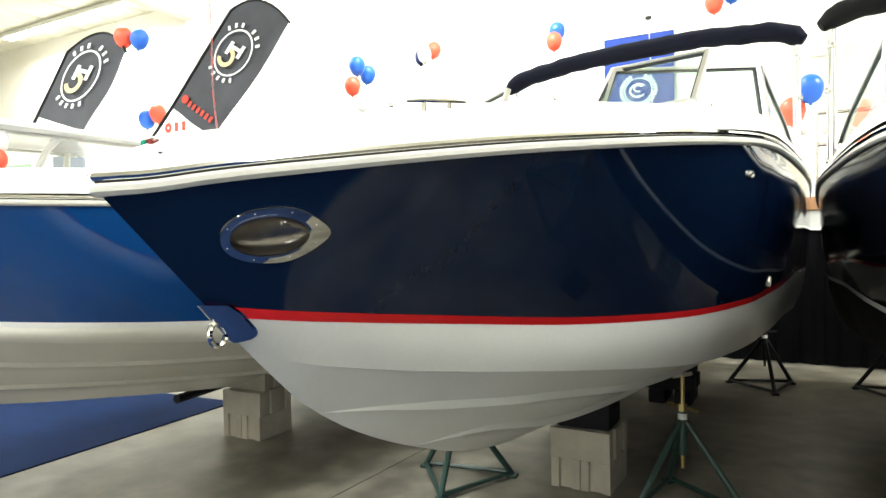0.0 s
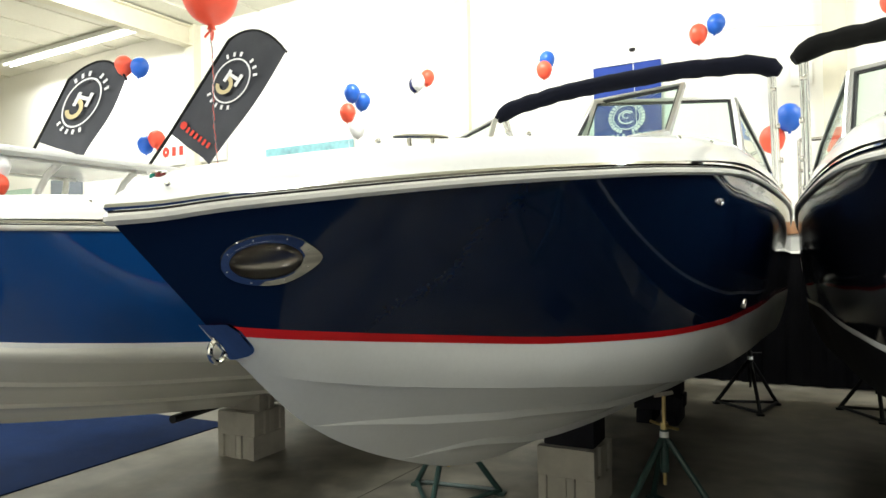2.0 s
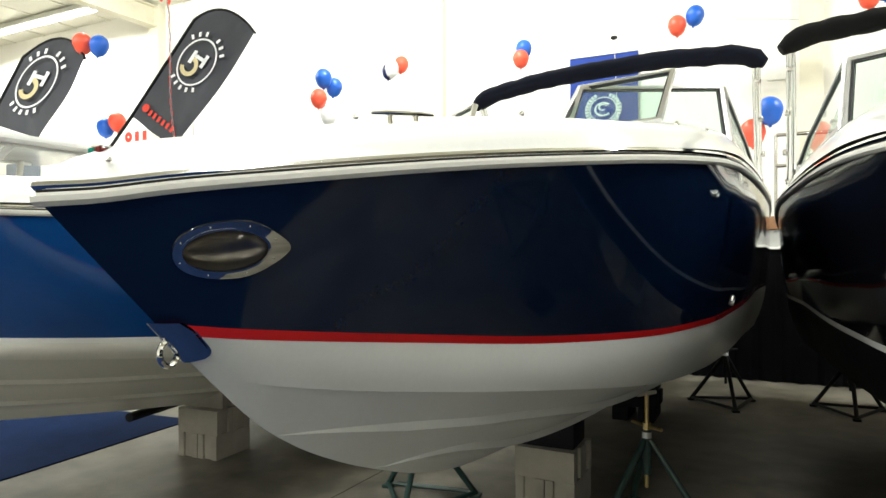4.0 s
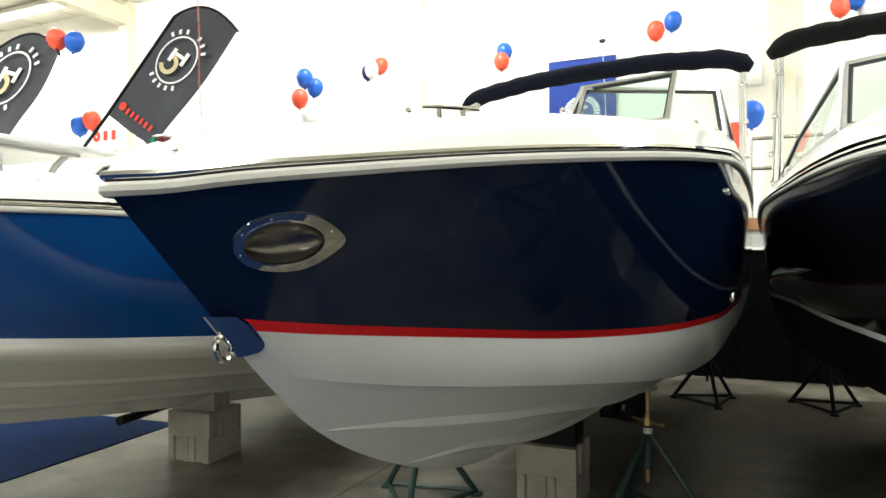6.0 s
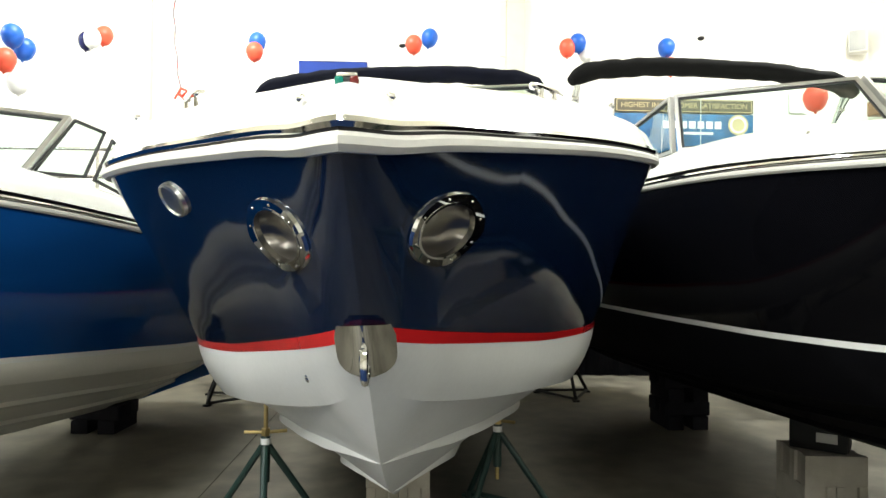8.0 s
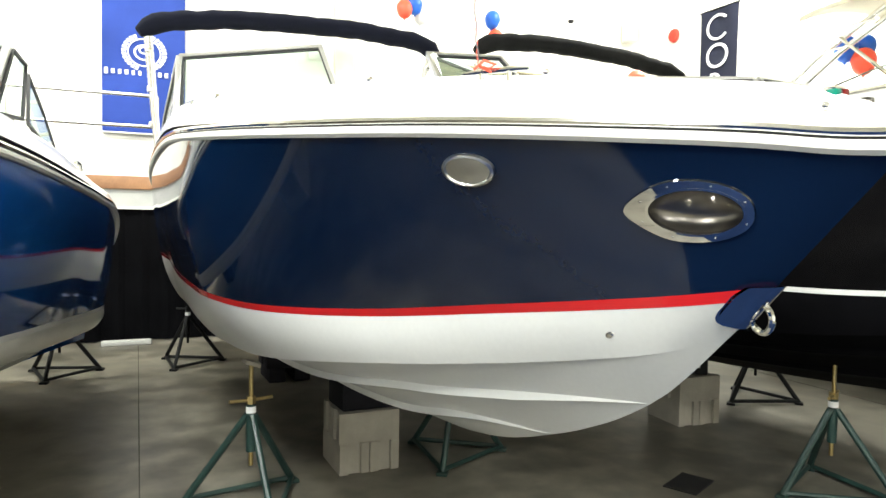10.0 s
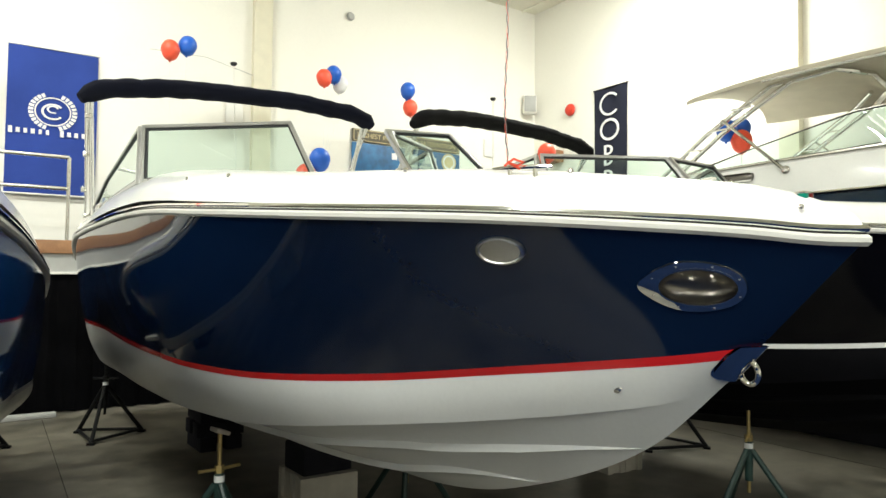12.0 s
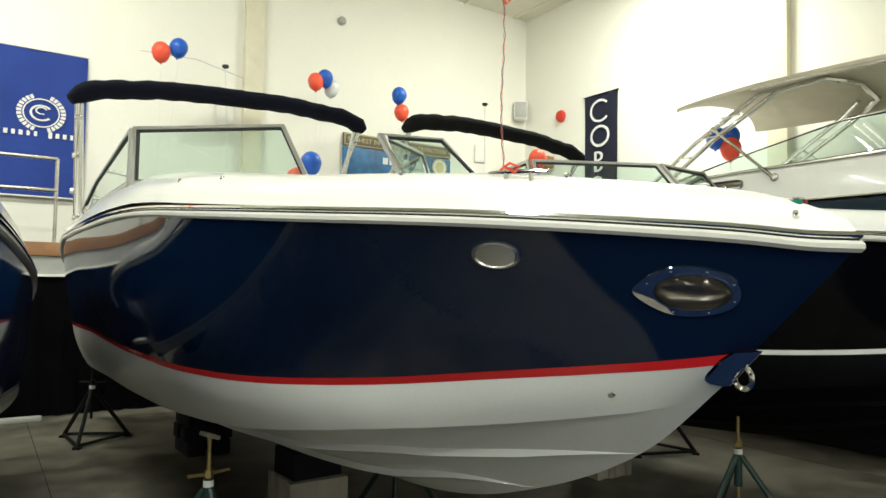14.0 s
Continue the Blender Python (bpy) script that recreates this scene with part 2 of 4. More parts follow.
# Unseen wall; cream so that it bounces light back onto the lower hulls.
wall("wall_front", (CX, ROOM_Y0 - 0.15, ROOM_Z / 2), (LX + 0.6, 0.3, ROOM_Z), WALL, "plain cream wall closing the hall")


def corrugated_wall():
    bm = bmesh.new()
    rows = [[], []]
    y, k = ROOM_Y0, 0
    while y <= ROOM_Y1:
        for dy, dx in ((0, 0), (0.05, 0.05), (0.12, 0.05), (0.17, 0)):
            for i, z in enumerate((0, ROOM_Z)):
                rows[i].append((ROOM_X0 + dx, y + dy, z))
        y += 0.34
    grid(bm, rows)
    box(bm, (ROOM_X0 - 0.2, CY, ROOM_Z / 2), (0.3, LY, ROOM_Z))
    return tagged(part("wall_west", bm, METAL_WALL, smooth=False), "cream corrugated metal panel wall", "wall", kind="structure")


corrugated_wall()


def ceiling():
    bm = bmesh.new()
    box(bm, (CX, CY, ROOM_Z + 0.1), (LX + 0.6, LY + 0.6, 0.2))
    x = ROOM_X0 + 1.2
    while x < ROOM_X1:
        box(bm, (x, CY, ROOM_Z - 0.012), (0.05, LY, 0.03))
        x += 1.22
    return tagged(part("ceiling", bm, CEIL, smooth=False), "cream lined ceiling with panel battens", "ceiling", kind="structure")


ceiling()


def column(name, x, y, w, d, label):
    bm = bmesh.new()
    box(bm, (x, y, ROOM_Z / 2), (w, d, ROOM_Z))
    return tagged(part(name, bm, STEEL_BEAM, smooth=False), label, "column", kind="structure")


column("pilaster", 1.55, ROOM_Y1 - 0.06, 0.28, 0.12, "cream painted wall pilaster")
column("pilaster", -4.1, ROOM_Y1 - 0.06, 0.28, 0.12, "cream painted wall pilaster")
column("pilaster", -11.0, ROOM_Y1 - 0.10, 0.30, 0.20, "cream painted wall pilaster")
column("pilaster", ROOM_X1 - 0.06, 4.2, 0.12, 0.28, "cream painted wall pilaster")


def rafter(x):
    bm = bmesh.new()
    box(bm, (x, CY, ROOM_Z - 0.06), (0.26, LY, 0.03))
    box(bm, (x, CY, ROOM_Z - 0.27), (0.03, LY, 0.42))
    box(bm, (x, CY, ROOM_Z - 0.48), (0.26, LY, 0.03))
    return tagged(part("roof_beam", bm, STEEL_BEAM, smooth=False), "cream painted steel roof beam", "beam", kind="structure")


rafter(-11.0)


def fluorescent(x, y, along_y=False, length=2.4):
    fx = root("fluorescent_fixture", pose(x, y, ROOM_Z - 0.02, 0, 0, 90 if along_y else 0), "white twin tube fluorescent ceiling fixture, lit", "ceiling light", "hall lights")
    bm = bmesh.new()
    box(bm, (0, 0, -0.05), (length, 0.30, 0.10), 0.01)
    part("housing", bm, WHITE_PAINT, fx)
    for dy in (-0.08, 0.08):
        part("tube", tubed([(-length / 2 + 0.05, dy, -0.13), (length / 2 - 0.05, dy, -0.13)], 0.019, 8), TUBE_GLOW, fx, "lit white fluorescent tube")


# Added unseen fixtures; power and lean are set to balance wall and floor brightness.
for lx, ly in ((-8.8, 5.6), (-2.5, 5.6), (5.4, 5.2), (-14.5, -0.5), (-8.8, -0.5), (-3.2, -0.9), (3.0, -0.9), (-8.8, -6.5), (-2.8, -6.5), (3.4, -6.5)):
    fluorescent(lx, ly)
    strip_lamp(lx, ly, 2.3, False, 300 * (1.35 if lx > 5 else 0.95 if ly > 3 else 0.45 if lx > 2 else 1.5), 12 if lx > 5 else 38 if ly > 3 else 0)


fluorescent(-14.5, 8.6, length=5.4)
strip_lamp(-14.5, 8.6, 5.2, False, 300)


def stage():
    """Raised platform along the back wall: black cloth skirt, timber edge, decking and a pipe rail."""
    st = root("raised_platform", pose(0, 0, 0), "raised platform with black cloth skirt and timber edge", "platform", kind="structure")
    x0, x1, y = -9.0, 6.9, 8.42
    bm = bmesh.new()
    rows = [[], []]
    n = 420
    for i in range(n + 1):
        x = x0 + (x1 - x0) * i / n
        w = 0.022 * math.sin(x * 21) + 0.014 * math.sin(x * 47 + 1)
        rows[0].append((x, y - 0.01 + w * 1.3, 0.012))
        rows[1].append((x, y + w * 0.4, 1.63))
    grid(bm, rows)
    part("skirt", bm, CURTAIN, st, "black pleated cloth skirt")
    part("trim_strip", boxed(((x0 + x1) / 2, y - 0.02, 1.645), (x1 - x0, 0.04, 0.03), 0.004), WHITE_PAINT, st, "white trim strip")
    part("fascia", boxed(((x0 + x1) / 2, y + 0.02, 1.765), (x1 - x0, 0.04, 0.21)), GREY_PLASTIC, st, "grey fascia board")
    part("edge_board", boxed(((x0 + x1) / 2, y + 0.0, 1.955), (x1 - x0, 0.06, 0.16), 0.006), WOOD, st, "reddish brown timber edge")
    part("decking", boxed(((x0 + x1) / 2, (y + ROOM_Y1) / 2 + 0.01, 2.0), (x1 - x0, ROOM_Y1 - y - 0.06, 0.06)), WOOD_DARK, st)
    for a, b in ((-7.5, -1.1), (1.15, 6.5)):
        for z in (3.04, 2.66):
            part("rail", tubed([(a, y + 0.08, z), (b, y + 0.08, z)], 0.024, 10), STEEL_SATIN, st)
        k = max(2, round((b - a) / 1.6))
        for i in range(k + 1):
            x = a + (b - a) * i / k
            part("post", tubed([(x, y + 0.08, 2.03), (x, y + 0.08, 3.04)], 0.022, 10), STEEL_SATIN, st)
    return st


stage()

# ---- boats: lines of the hull, bow at y = 0, stern aft ----
END = 7.0
SHEER_X = spline([0, 0.03, 0.08, 0.2, 0.45, 0.8, 1.3, 2, 2.8, 3.6, 4.5, 5.6, 6.2, 6.6, 6.85, 7.0], [0, 0.026, 0.060, 0.140, 0.312, 0.580, 0.90, 1.095, 1.15, 1.17, 1.185, 1.19, 1.185, 1.16, 1.11, 1.04])
SHEER_Z = spline([0, 0.08, 0.2, 0.45, 0.8, 1.3, 2, 2.8, 3.6, 4.5, 5.6, 6.2, 6.6, 6.85, 7.0], [1.743, 1.75, 1.771, 1.804, 1.843, 1.884, 1.94, 2.0, 2.03, 2.035, 2.03, 2.01, 1.93, 1.82, 1.70])
RED_X = spline([0.28, 0.32, 0.45, 0.7, 1.0, 1.5, 2.0, 2.6, 3.3, 5, 6.6, 7.0], [0, 0.030, 0.105, 0.215, 0.345, 0.590, 0.85, 1.02, 1.08, 1.10, 1.05, 0.90])
RED_Z = spline([0.28, 0.45, 0.7, 1.0, 1.5, 2.0, 2.6, 3.3, 5, 7.0], [1.447, 1.417, 1.382, 1.344, 1.285, 1.255, 1.25, 1.255, 1.27, 1.28])
CHINE_X = spline([0.42, 0.55, 0.75, 1.1, 1.6, 2.2, 3, 4, 5, 6.6, 7], [0, 0.081, 0.164, 0.336, 0.585, 0.81, 0.92, 0.97, 0.98, 0.96, 0.86])
CHINE_Z = spline([0.42, 0.55, 0.75, 1.1, 1.6, 2.2, 3, 4, 5, 7], [1.315, 1.265, 1.217, 1.153, 1.081, 1.006, 0.95, 0.92, 0.90, 0.90])
KEEL_Z = spline([0.0, 0.06, 0.12, 0.2, 0.285, 0.4, 0.5, 0.62, 0.78, 1.0, 1.25, 1.55, 1.85, 2.5, 3.2, 5, 7], [1.743, 1.70, 1.655, 1.555, 1.45, 1.335, 1.24, 1.135, 1.03, 0.92, 0.82, 0.72, 0.655, 0.59, 0.555, 0.53, 0.52])
BULGE = spline([0, 0.25, 0.5, 0.8, 1.3, 2, 3, 6, 7], [0, 0.0, 0.002, 0.006, 0.012, 0.016, 0.018, 0.02, 0.01])
STATIONS = [(i / 72) ** 1.6 for i in range(73)]


DECK_LINES = [(-0.012, 0.056, -0.012), (0.000, 0.085, 0.000), (0.014, 0.118, 0.016), (0.050, 0.155, 0.070), (0.100, 0.182, 0.157), (0.170, 0.198, 0.269), (0.260, 0.205, 0.407), (0.340, 0.200, 0.519)]


PAINT_LINE = {"lift": 0.0, "chine": 1.0}


def paint_lift(y):
    """Rise of the paint line towards the bow, on boats whose line is straighter."""
    return PAINT_LINE["lift"] * min(1.0, max(0.0, 1.25 - y / 4.2))


def chine_point(s):
    """Lower edge of the topside band; on some boats it sits close under the paint line."""
    y, yr = at(0.42, s), at(0.295, s)
    low = Vector((CHINE_X(y), y, CHINE_Z(y)))
    return Vector((max(0, RED_X(yr) - 0.004), yr, RED_Z(yr) - 0.015)).lerp(low, PAINT_LINE["chine"])


def at(y0, s):
    return y0 + (END - y0) * s


def red_line(s, top):
    y = at(0.28, s) if top else at(0.295, s)
    return Vector((RED_X(y) if top else max(0, RED_X(y) - 0.004), y, RED_Z(y) + paint_lift(y) + (0.013 if top else -0.015)))


def topside(s, w):
    """Point of the port topside: s from stem to stern, w from the boot stripe up to the sheer."""
    ys = at(0.0, s)
    a, b = red_line(s, True), Vector((SHEER_X(ys), ys, SHEER_Z(ys)))
    p = a.lerp(b, w)
    p.x += BULGE(p.y) * 4 * w * (1 - w) * (1.35 - 0.7 * w) * (1 if s > 0 else 0)
    return p


def topside_at(y, z):
    """Surface point, aft tangent, up tangent and outward normal of the port topside near y, z."""
    s, w = max(0.001, (y - 0.12) / END), 0.5
    for _ in range(30):
        p, e = topside(s, w), 1e-3
        ps, pw = (topside(s + e, w) - p) / e, (topside(s, w + e) - p) / e
        det = ps.y * pw.z - pw.y * ps.z
        dy, dz = y - p.y, z - p.z
        s = min(max(s + (dy * pw.z - pw.y * dz) / det, 1e-4), 0.999)
        w = min(max(w + (ps.y * dz - dy * ps.z) / det, 0), 1)
    p = topside(s, w)
    u = (topside(s + 1e-3, w) - p).normalized()
    n = u.cross((topside(s, w + 1e-3) - p).normalized())
    n = n if n.x > 0 else -n
    n.normalize()
    return p, u, n.cross(u) if n.cross(u).z > 0 else -n.cross(u), n


def mirrored(rows, side):
    return [[(p[0] * side, p[1], p[2]) for p in row] for row in rows]


def sweep(profile):
    """Sweep a profile of (outward, up) along the whole sheer, stern to bow to stern."""
    pts = [Vector((-SHEER_X(at(0, s)), at(0, s), SHEER_Z(at(0, s)))) for s in STATIONS[:0:-1]]
    pts += [Vector((SHEER_X(at(0, s)), at(0, s), SHEER_Z(at(0, s)))) for s in STATIONS]
    rows = []
    for i, p in enumerate(pts):
        d = pts[min(i + 1, len(pts) - 1)] - pts[max(i - 1, 0)]
        out = Vector((d.y, -d.x, 0)).normalized()
        row = []
        for o, u in profile:
            q = p + out * o
            if p.x > 1e-6:
                q.x = max(q.x, 0)
            elif p.x < -1e-6:
                q.x = min(q.x, 0)
            row.append(q + Vector((0, 0, u)))
        rows.append(row)
    return rows


def swept(profile):
    bm = bmesh.new()
    grid(bm, sweep(profile))
    return bm


STRAKE_UPPER = spline([0.70, 0.78, 1.03, 1.45, 1.93, 2.5, 3.2, 7], [0, 0.040, 0.150, 0.315, 0.490, 0.60, 0.66, 0.66])
STRAKE_LOWER = spline([1.23, 1.31, 1.52, 2.0, 2.5, 3.2, 7], [0, 0.050, 0.165, 0.250, 0.31, 0.34, 0.34])


def bottom_rows(depth=1.0):
    """Half sections of the bottom: chine flat, panel, two lifting strakes that run out on the forefoot, keel."""
    rows = []
    for s in STATIONS:
        yc = at(0.42, s)
        c = chine_point(s)
        k = Vector((0, yc, KEEL_Z(yc)))
        flat = min(1, max(0, s - 0.02) * 6)
        edge = c + Vector((-0.055 * flat, 0, -0.004 * flat))
        c2 = edge + Vector((-0.004 * flat, 0, 0.022 * flat))

        def q(w):
            p = c2.lerp(k, w)
            p.z -= 0.014 * 4 * w * (1 - w) * min(1, s * 2.5)
            return p

        row, w0 = [c, edge, c2], 0.0
        slope = max(0.2, (c2.z - k.z) / max(c2.x, 1e-3))
        for line, y0 in ((STRAKE_UPPER, 0.70), (STRAKE_LOWER, 1.23)):
            w1 = min(1.0, max(w0, 1 - line(yc) / max(c2.x, 1e-4))) if yc > y0 else 1.0
            h = min(0.030, 0.07 * max(0.0, yc - y0)) if w1 < 1 else 0.0
            a = q(w1)
            row += [q(w0 + (w1 - w0) * f) for f in (0.3, 0.65)] + [a]
            row += [a + Vector((0.004 if h else 0.0, 0, -h)), a + Vector((-min(a.x, h / slope), 0, -h))]
            w0 = min(1.0, w1 + (min(a.x, h / slope) / max(c2.x, 1e-4)))
        row += [q(w0 + (1 - w0) * f) for f in (0.4, 0.8)] + [k]
        rows.append([Vector((v.x, v.y, RED_Z(v.y) + paint_lift(v.y) + (v.z - RED_Z(v.y)) * depth)) for v in row])
    return rows


def framed_pane(bt, corners, width=0.022, depth=0.03, material=None, name="windscreen_pane"):
    """A glazed pane with its metal frame, corners in order round the opening."""
    co = [Vector(c) for c in corners]
    n = (co[1] - co[0]).cross(co[2] - co[0]).normalized()
    cen = sum(co, Vector()) / len(co)
    bm = bmesh.new()
    m = len(co)
    loops = []
    for off, inn in ((-depth / 2, 0), (-depth / 2, width), (depth / 2, width), (depth / 2, 0)):
        loop = []
        for i, c in enumerate(co):
            a, b = (co[i - 1] - c).normalized(), (co[(i + 1) % m] - c).normalized()
            s = max(0.35, math.sin(a.angle(b)))
            loop.append(bm.verts.new(c + n * off + (a + b) * (inn / s)))
        loops.append(loop)
    for i in range(4):
        A, B = loops[i], loops[(i + 1) % 4]
        for j in range(m):
            bm.faces.new((A[j], A[(j + 1) % m], B[(j + 1) % m], B[j]))
    fr = part("windscreen_frame", bm, material or ALU, bt, "satin aluminium windscreen frame", smooth=False)
    bm = bmesh.new()
    loops = []
    for off, inn in ((-0.008, width), (-0.008, width + 0.011), (0.008, width + 0.011), (0.008, width)):
        loop = []
        for i, c in enumerate(co):
            a, b = (co[i - 1] - c).normalized(), (co[(i + 1) % m] - c).normalized()
            s = max(0.35, math.sin(a.angle(b)))
            loop.append(bm.verts.new(c + n * off + (a + b) * (inn / s)))
        loops.append(loop)
    for i in range(4):
        A, B = loops[i], loops[(i + 1) % 4]
        for j in range(m):
            bm.faces.new((A[j], A[(j + 1) % m], B[(j + 1) % m], B[j]))
    part("gasket", bm, BLACK_RUBBER, fr, "black glazing gasket", smooth=False)
    bm = bmesh.new()
    bm.faces.new([bm.verts.new(c.lerp(cen, 0.03)) for c in co])
    pane = part("pane", bm, GLASS, fr, "faintly green tinted glass", smooth=False)
    pane.visible_shadow = False


def almond(a, b, n=40):
    pts = []
    for i in range(n):
        t = 2 * math.pi * i / n
        c, s = math.cos(t), math.sin(t)
        if c > 0:
            pts.append((a * c * (1.0 + 0.04 * c**6), b * s * (1 - 0.32 * c**2.2) * (1 + 0.1 * c * (1 - c))))
        else:
            pts.append((a * c * 0.94, b * (abs(s) ** 0.9) * (1 if s > 0 else -1)))
    return pts


def hull_patch(uv, y, z, side, off):
    """Points u aft, v up about y, z, laid on the curved topside and lifted by off."""
    out = []
    for u, v in uv:
        p0, tu, tv, n = topside_at(y, z)
        g = p0 + tu * u + tv * v
        p, _, _, n = topside_at(g.y, g.z)
        q = p + n * off
        out.append(Vector((q.x * side, q.y, q.z)))
    return out


def ring_patch(loops):
    bm = bmesh.new()
    vs = [[bm.verts.new(p) for p in lp] for lp in loops]
    n = len(vs[0])
    for a, b in zip(vs, vs[1:]):
        for j in range(n):
            bm.faces.new((a[j], a[(j + 1) % n], b[(j + 1) % n], b[j]))
    return bm, vs


PORT_YZ = (0.374, 1.636)


def portlight(bt, side):
    y, z = PORT_YZ
    outer = almond(0.150, 0.080)
    inner = [(-0.012 + 0.105 * math.cos(2 * math.pi * i / 40), 0.056 * math.sin(2 * math.pi * i / 40)) for i in range(40)]
    lip = [(u * 1.07 - 0.012 * -0.07, v * 1.09) for u, v in inner]
    mid = [((o[0] + l[0]) / 2, (o[1] + l[1]) / 2) for o, l in zip(outer, lip)]
    L = [hull_patch(outer, y, z, side, 0.000), hull_patch([(u * 0.985, v * 0.97) for u, v in outer], y, z, side, 0.007),
         hull_patch(mid, y, z, side, 0.008), hull_patch(lip, y, z, side, 0.009), hull_patch([(u, v) for u, v in lip], y, z, side, 0.010), hull_patch(inner, y, z, side, 0.010), hull_patch(inner, y, z, side, -0.004)]
    bm, _ = ring_patch(L)
    fr = part("portlight_frame", bm, MIRROR_STEEL, bt, "polished stainless portlight frame with pointed aft end")
    loops = [hull_patch(inner, y, z, side, -0.003)]
    for k, dep in ((0.95, 0.014), (0.86, 0.024), (0.7, 0.033), (0.5, 0.039), (0.3, 0.042), (0.1, 0.043)):
        dish = [(u * k - 0.012 * (1 - k), v * k) for u, v in inner]
        loops.append([p + (q - p) * (1 - 3.5 * v) for p, q, (u, v) in zip(hull_patch(dish, y, z, side, 0.0), hull_patch(dish, y, z, side, -dep), dish)])
    bm, vs = ring_patch(loops)
    bm.faces.new(vs[-1])
    part("portlight_glass", bm, DARK_GLASS, fr, "dark dished glass")
    for i in range(8):
        t = 2 * math.pi * (i + 0.5) / 8
        u, v = 0.125 * math.cos(t) - 0.006, 0.069 * math.sin(t)
        p = hull_patch([(u, v)], y, z, side, 0.008)[0]
        bm = bmesh.new()
        bmesh.ops.create_icosphere(bm, subdivisions=1, radius=0.0032, matrix=Matrix.Translation(p))
        part("screw", bm, STEEL_SATIN, fr)


def hull_button(bt, name, y, z, side, a, b, mat, label):
    e = lambda k: [(a * k * math.cos(2 * math.pi * i / 28), b * k * math.sin(2 * math.pi * i / 28)) for i in range(28)]
    bm, vs = ring_patch([hull_patch(e(1), y, z, side, 0), hull_patch(e(0.97), y, z, side, 0.010), hull_patch(e(0.86), y, z, side, 0.013), hull_patch(e(0.8), y, z, side, 0.008), hull_patch(e(0.3), y, z, side, 0.010)])
    bm.faces.new(vs[-1])
    return part(name, bm, mat, bt, label)


def bow_fitting(bt):
    """Stainless stem plate with the bow eye."""
    keel_y = lambda z: 0.285 + (1.45 - z) * 0.95
    rows = []
    n = 14
    for i in range(n + 1):
        f = i / n
        z0 = 1.462 - 0.112 * f
        half = 0.060 * (math.sqrt(max(0.0, 1 - ((f - 0.55) / 0.46) ** 2.4)) if f > 0.55 else 0.86 + 0.14 * min(1, f / 0.2))
        row = []
        for j in range(-8, 9):
            x = half * j / 8
            row.append((x, keel_y(z0) + 1.30 * math.sqrt(x * x + 0.012**2) - 0.032, z0 - 0.1 * abs(x)))
        rows.append(row)
    bm = bmesh.new()
    grid(bm, rows)
    grid(bm, [[(p[0], p[1] + 0.012, p[2]) for p in r] for r in rows])
    pl = part("stem_plate", bm, MIRROR_STEEL, bt, "polished stainless stem plate")
    c = Vector((0, 0.345, 1.392))
    pts = [c + Vector((0, -0.052, -0.012)) + Vector((0.0, 0.026 * math.cos(t) - 0.010 * math.sin(t), 0.030 * math.sin(t) + 0.012 * math.cos(t))) for t in (2 * math.pi * i / 20 for i in range(20))]
    pts = [p + Vector((0, 0.026, 0)) for p in pts]
    part("bow_eye", tubed(pts, 0.0085, 8, True), STEEL, pl, "stainless towing eye")


def folded_bimini(bt, canvas):
    # folded bimini in its boot
    arch = spline([-1.26, -1.22, -0.75, -0.1, 0.1, 0.75, 1.22, 1.26], [3.03, 3.06, 3.17, 3.20, 3.20, 3.17, 3.06, 3.03])
    pts, rad = [], []
    for i in range(41):
        x = -1.25 + 2.5 * i / 40
        pts.append((x, 5.0 + 0.005 * math.sin(x * 11), arch(x) + 0.0015 * math.sin(x * 27)))
        rad.append((0.074 + 0.003 * math.sin(x * 33) + 0.002 * math.sin(x * 71)) * min(1, 0.55 + (1.25 - abs(x)) * 7))
    part("bimini_boot", tubed(pts, rad, 14, squash=1.25), canvas, bt, "folded bimini top in a dark canvas boot")
    for sx in (-1, 1):
        for a, b in (((1.20, 4.98, 3.06), (1.14, 5.75, 2.18)), ((1.17, 5.04, 3.04), (1.13, 5.45, 2.19))):
            part("bimini_strut", tubed([(a[0] * sx, a[1], a[2]), (b[0] * sx, b[1], b[2])], 0.019, 10), STEEL, bt)
        for cy, cz in ((5.09, 2.93), (5.32, 2.66), (5.56, 2.40)):
            part("strut_clamp", boxed((1.185 * sx - 0.02 * sx * (2.93 - cz), cy, cz), (0.052, 0.045, 0.045), 0.01), STEEL, bt)
        part("strut_foot", boxed((1.14 * sx, 5.75, 2.19), (0.06, 0.08, 0.05), 0.015), STEEL, bt)
    # stern light pole
    part("stern_light_pole", tubed([(0.02, 5.3, 1.42), (0.02, 5.3, 3.545)], 0.004, 8), WHITE_PAINT, bt)
    part("stern_light", tubed([(0.02, 5.3, 3.535), (0.02, 5.3, 3.55), (0.02, 5.3, 3.565)], [0.014, 0.032, 0.028], 12), BLACK_RUBBER, bt)


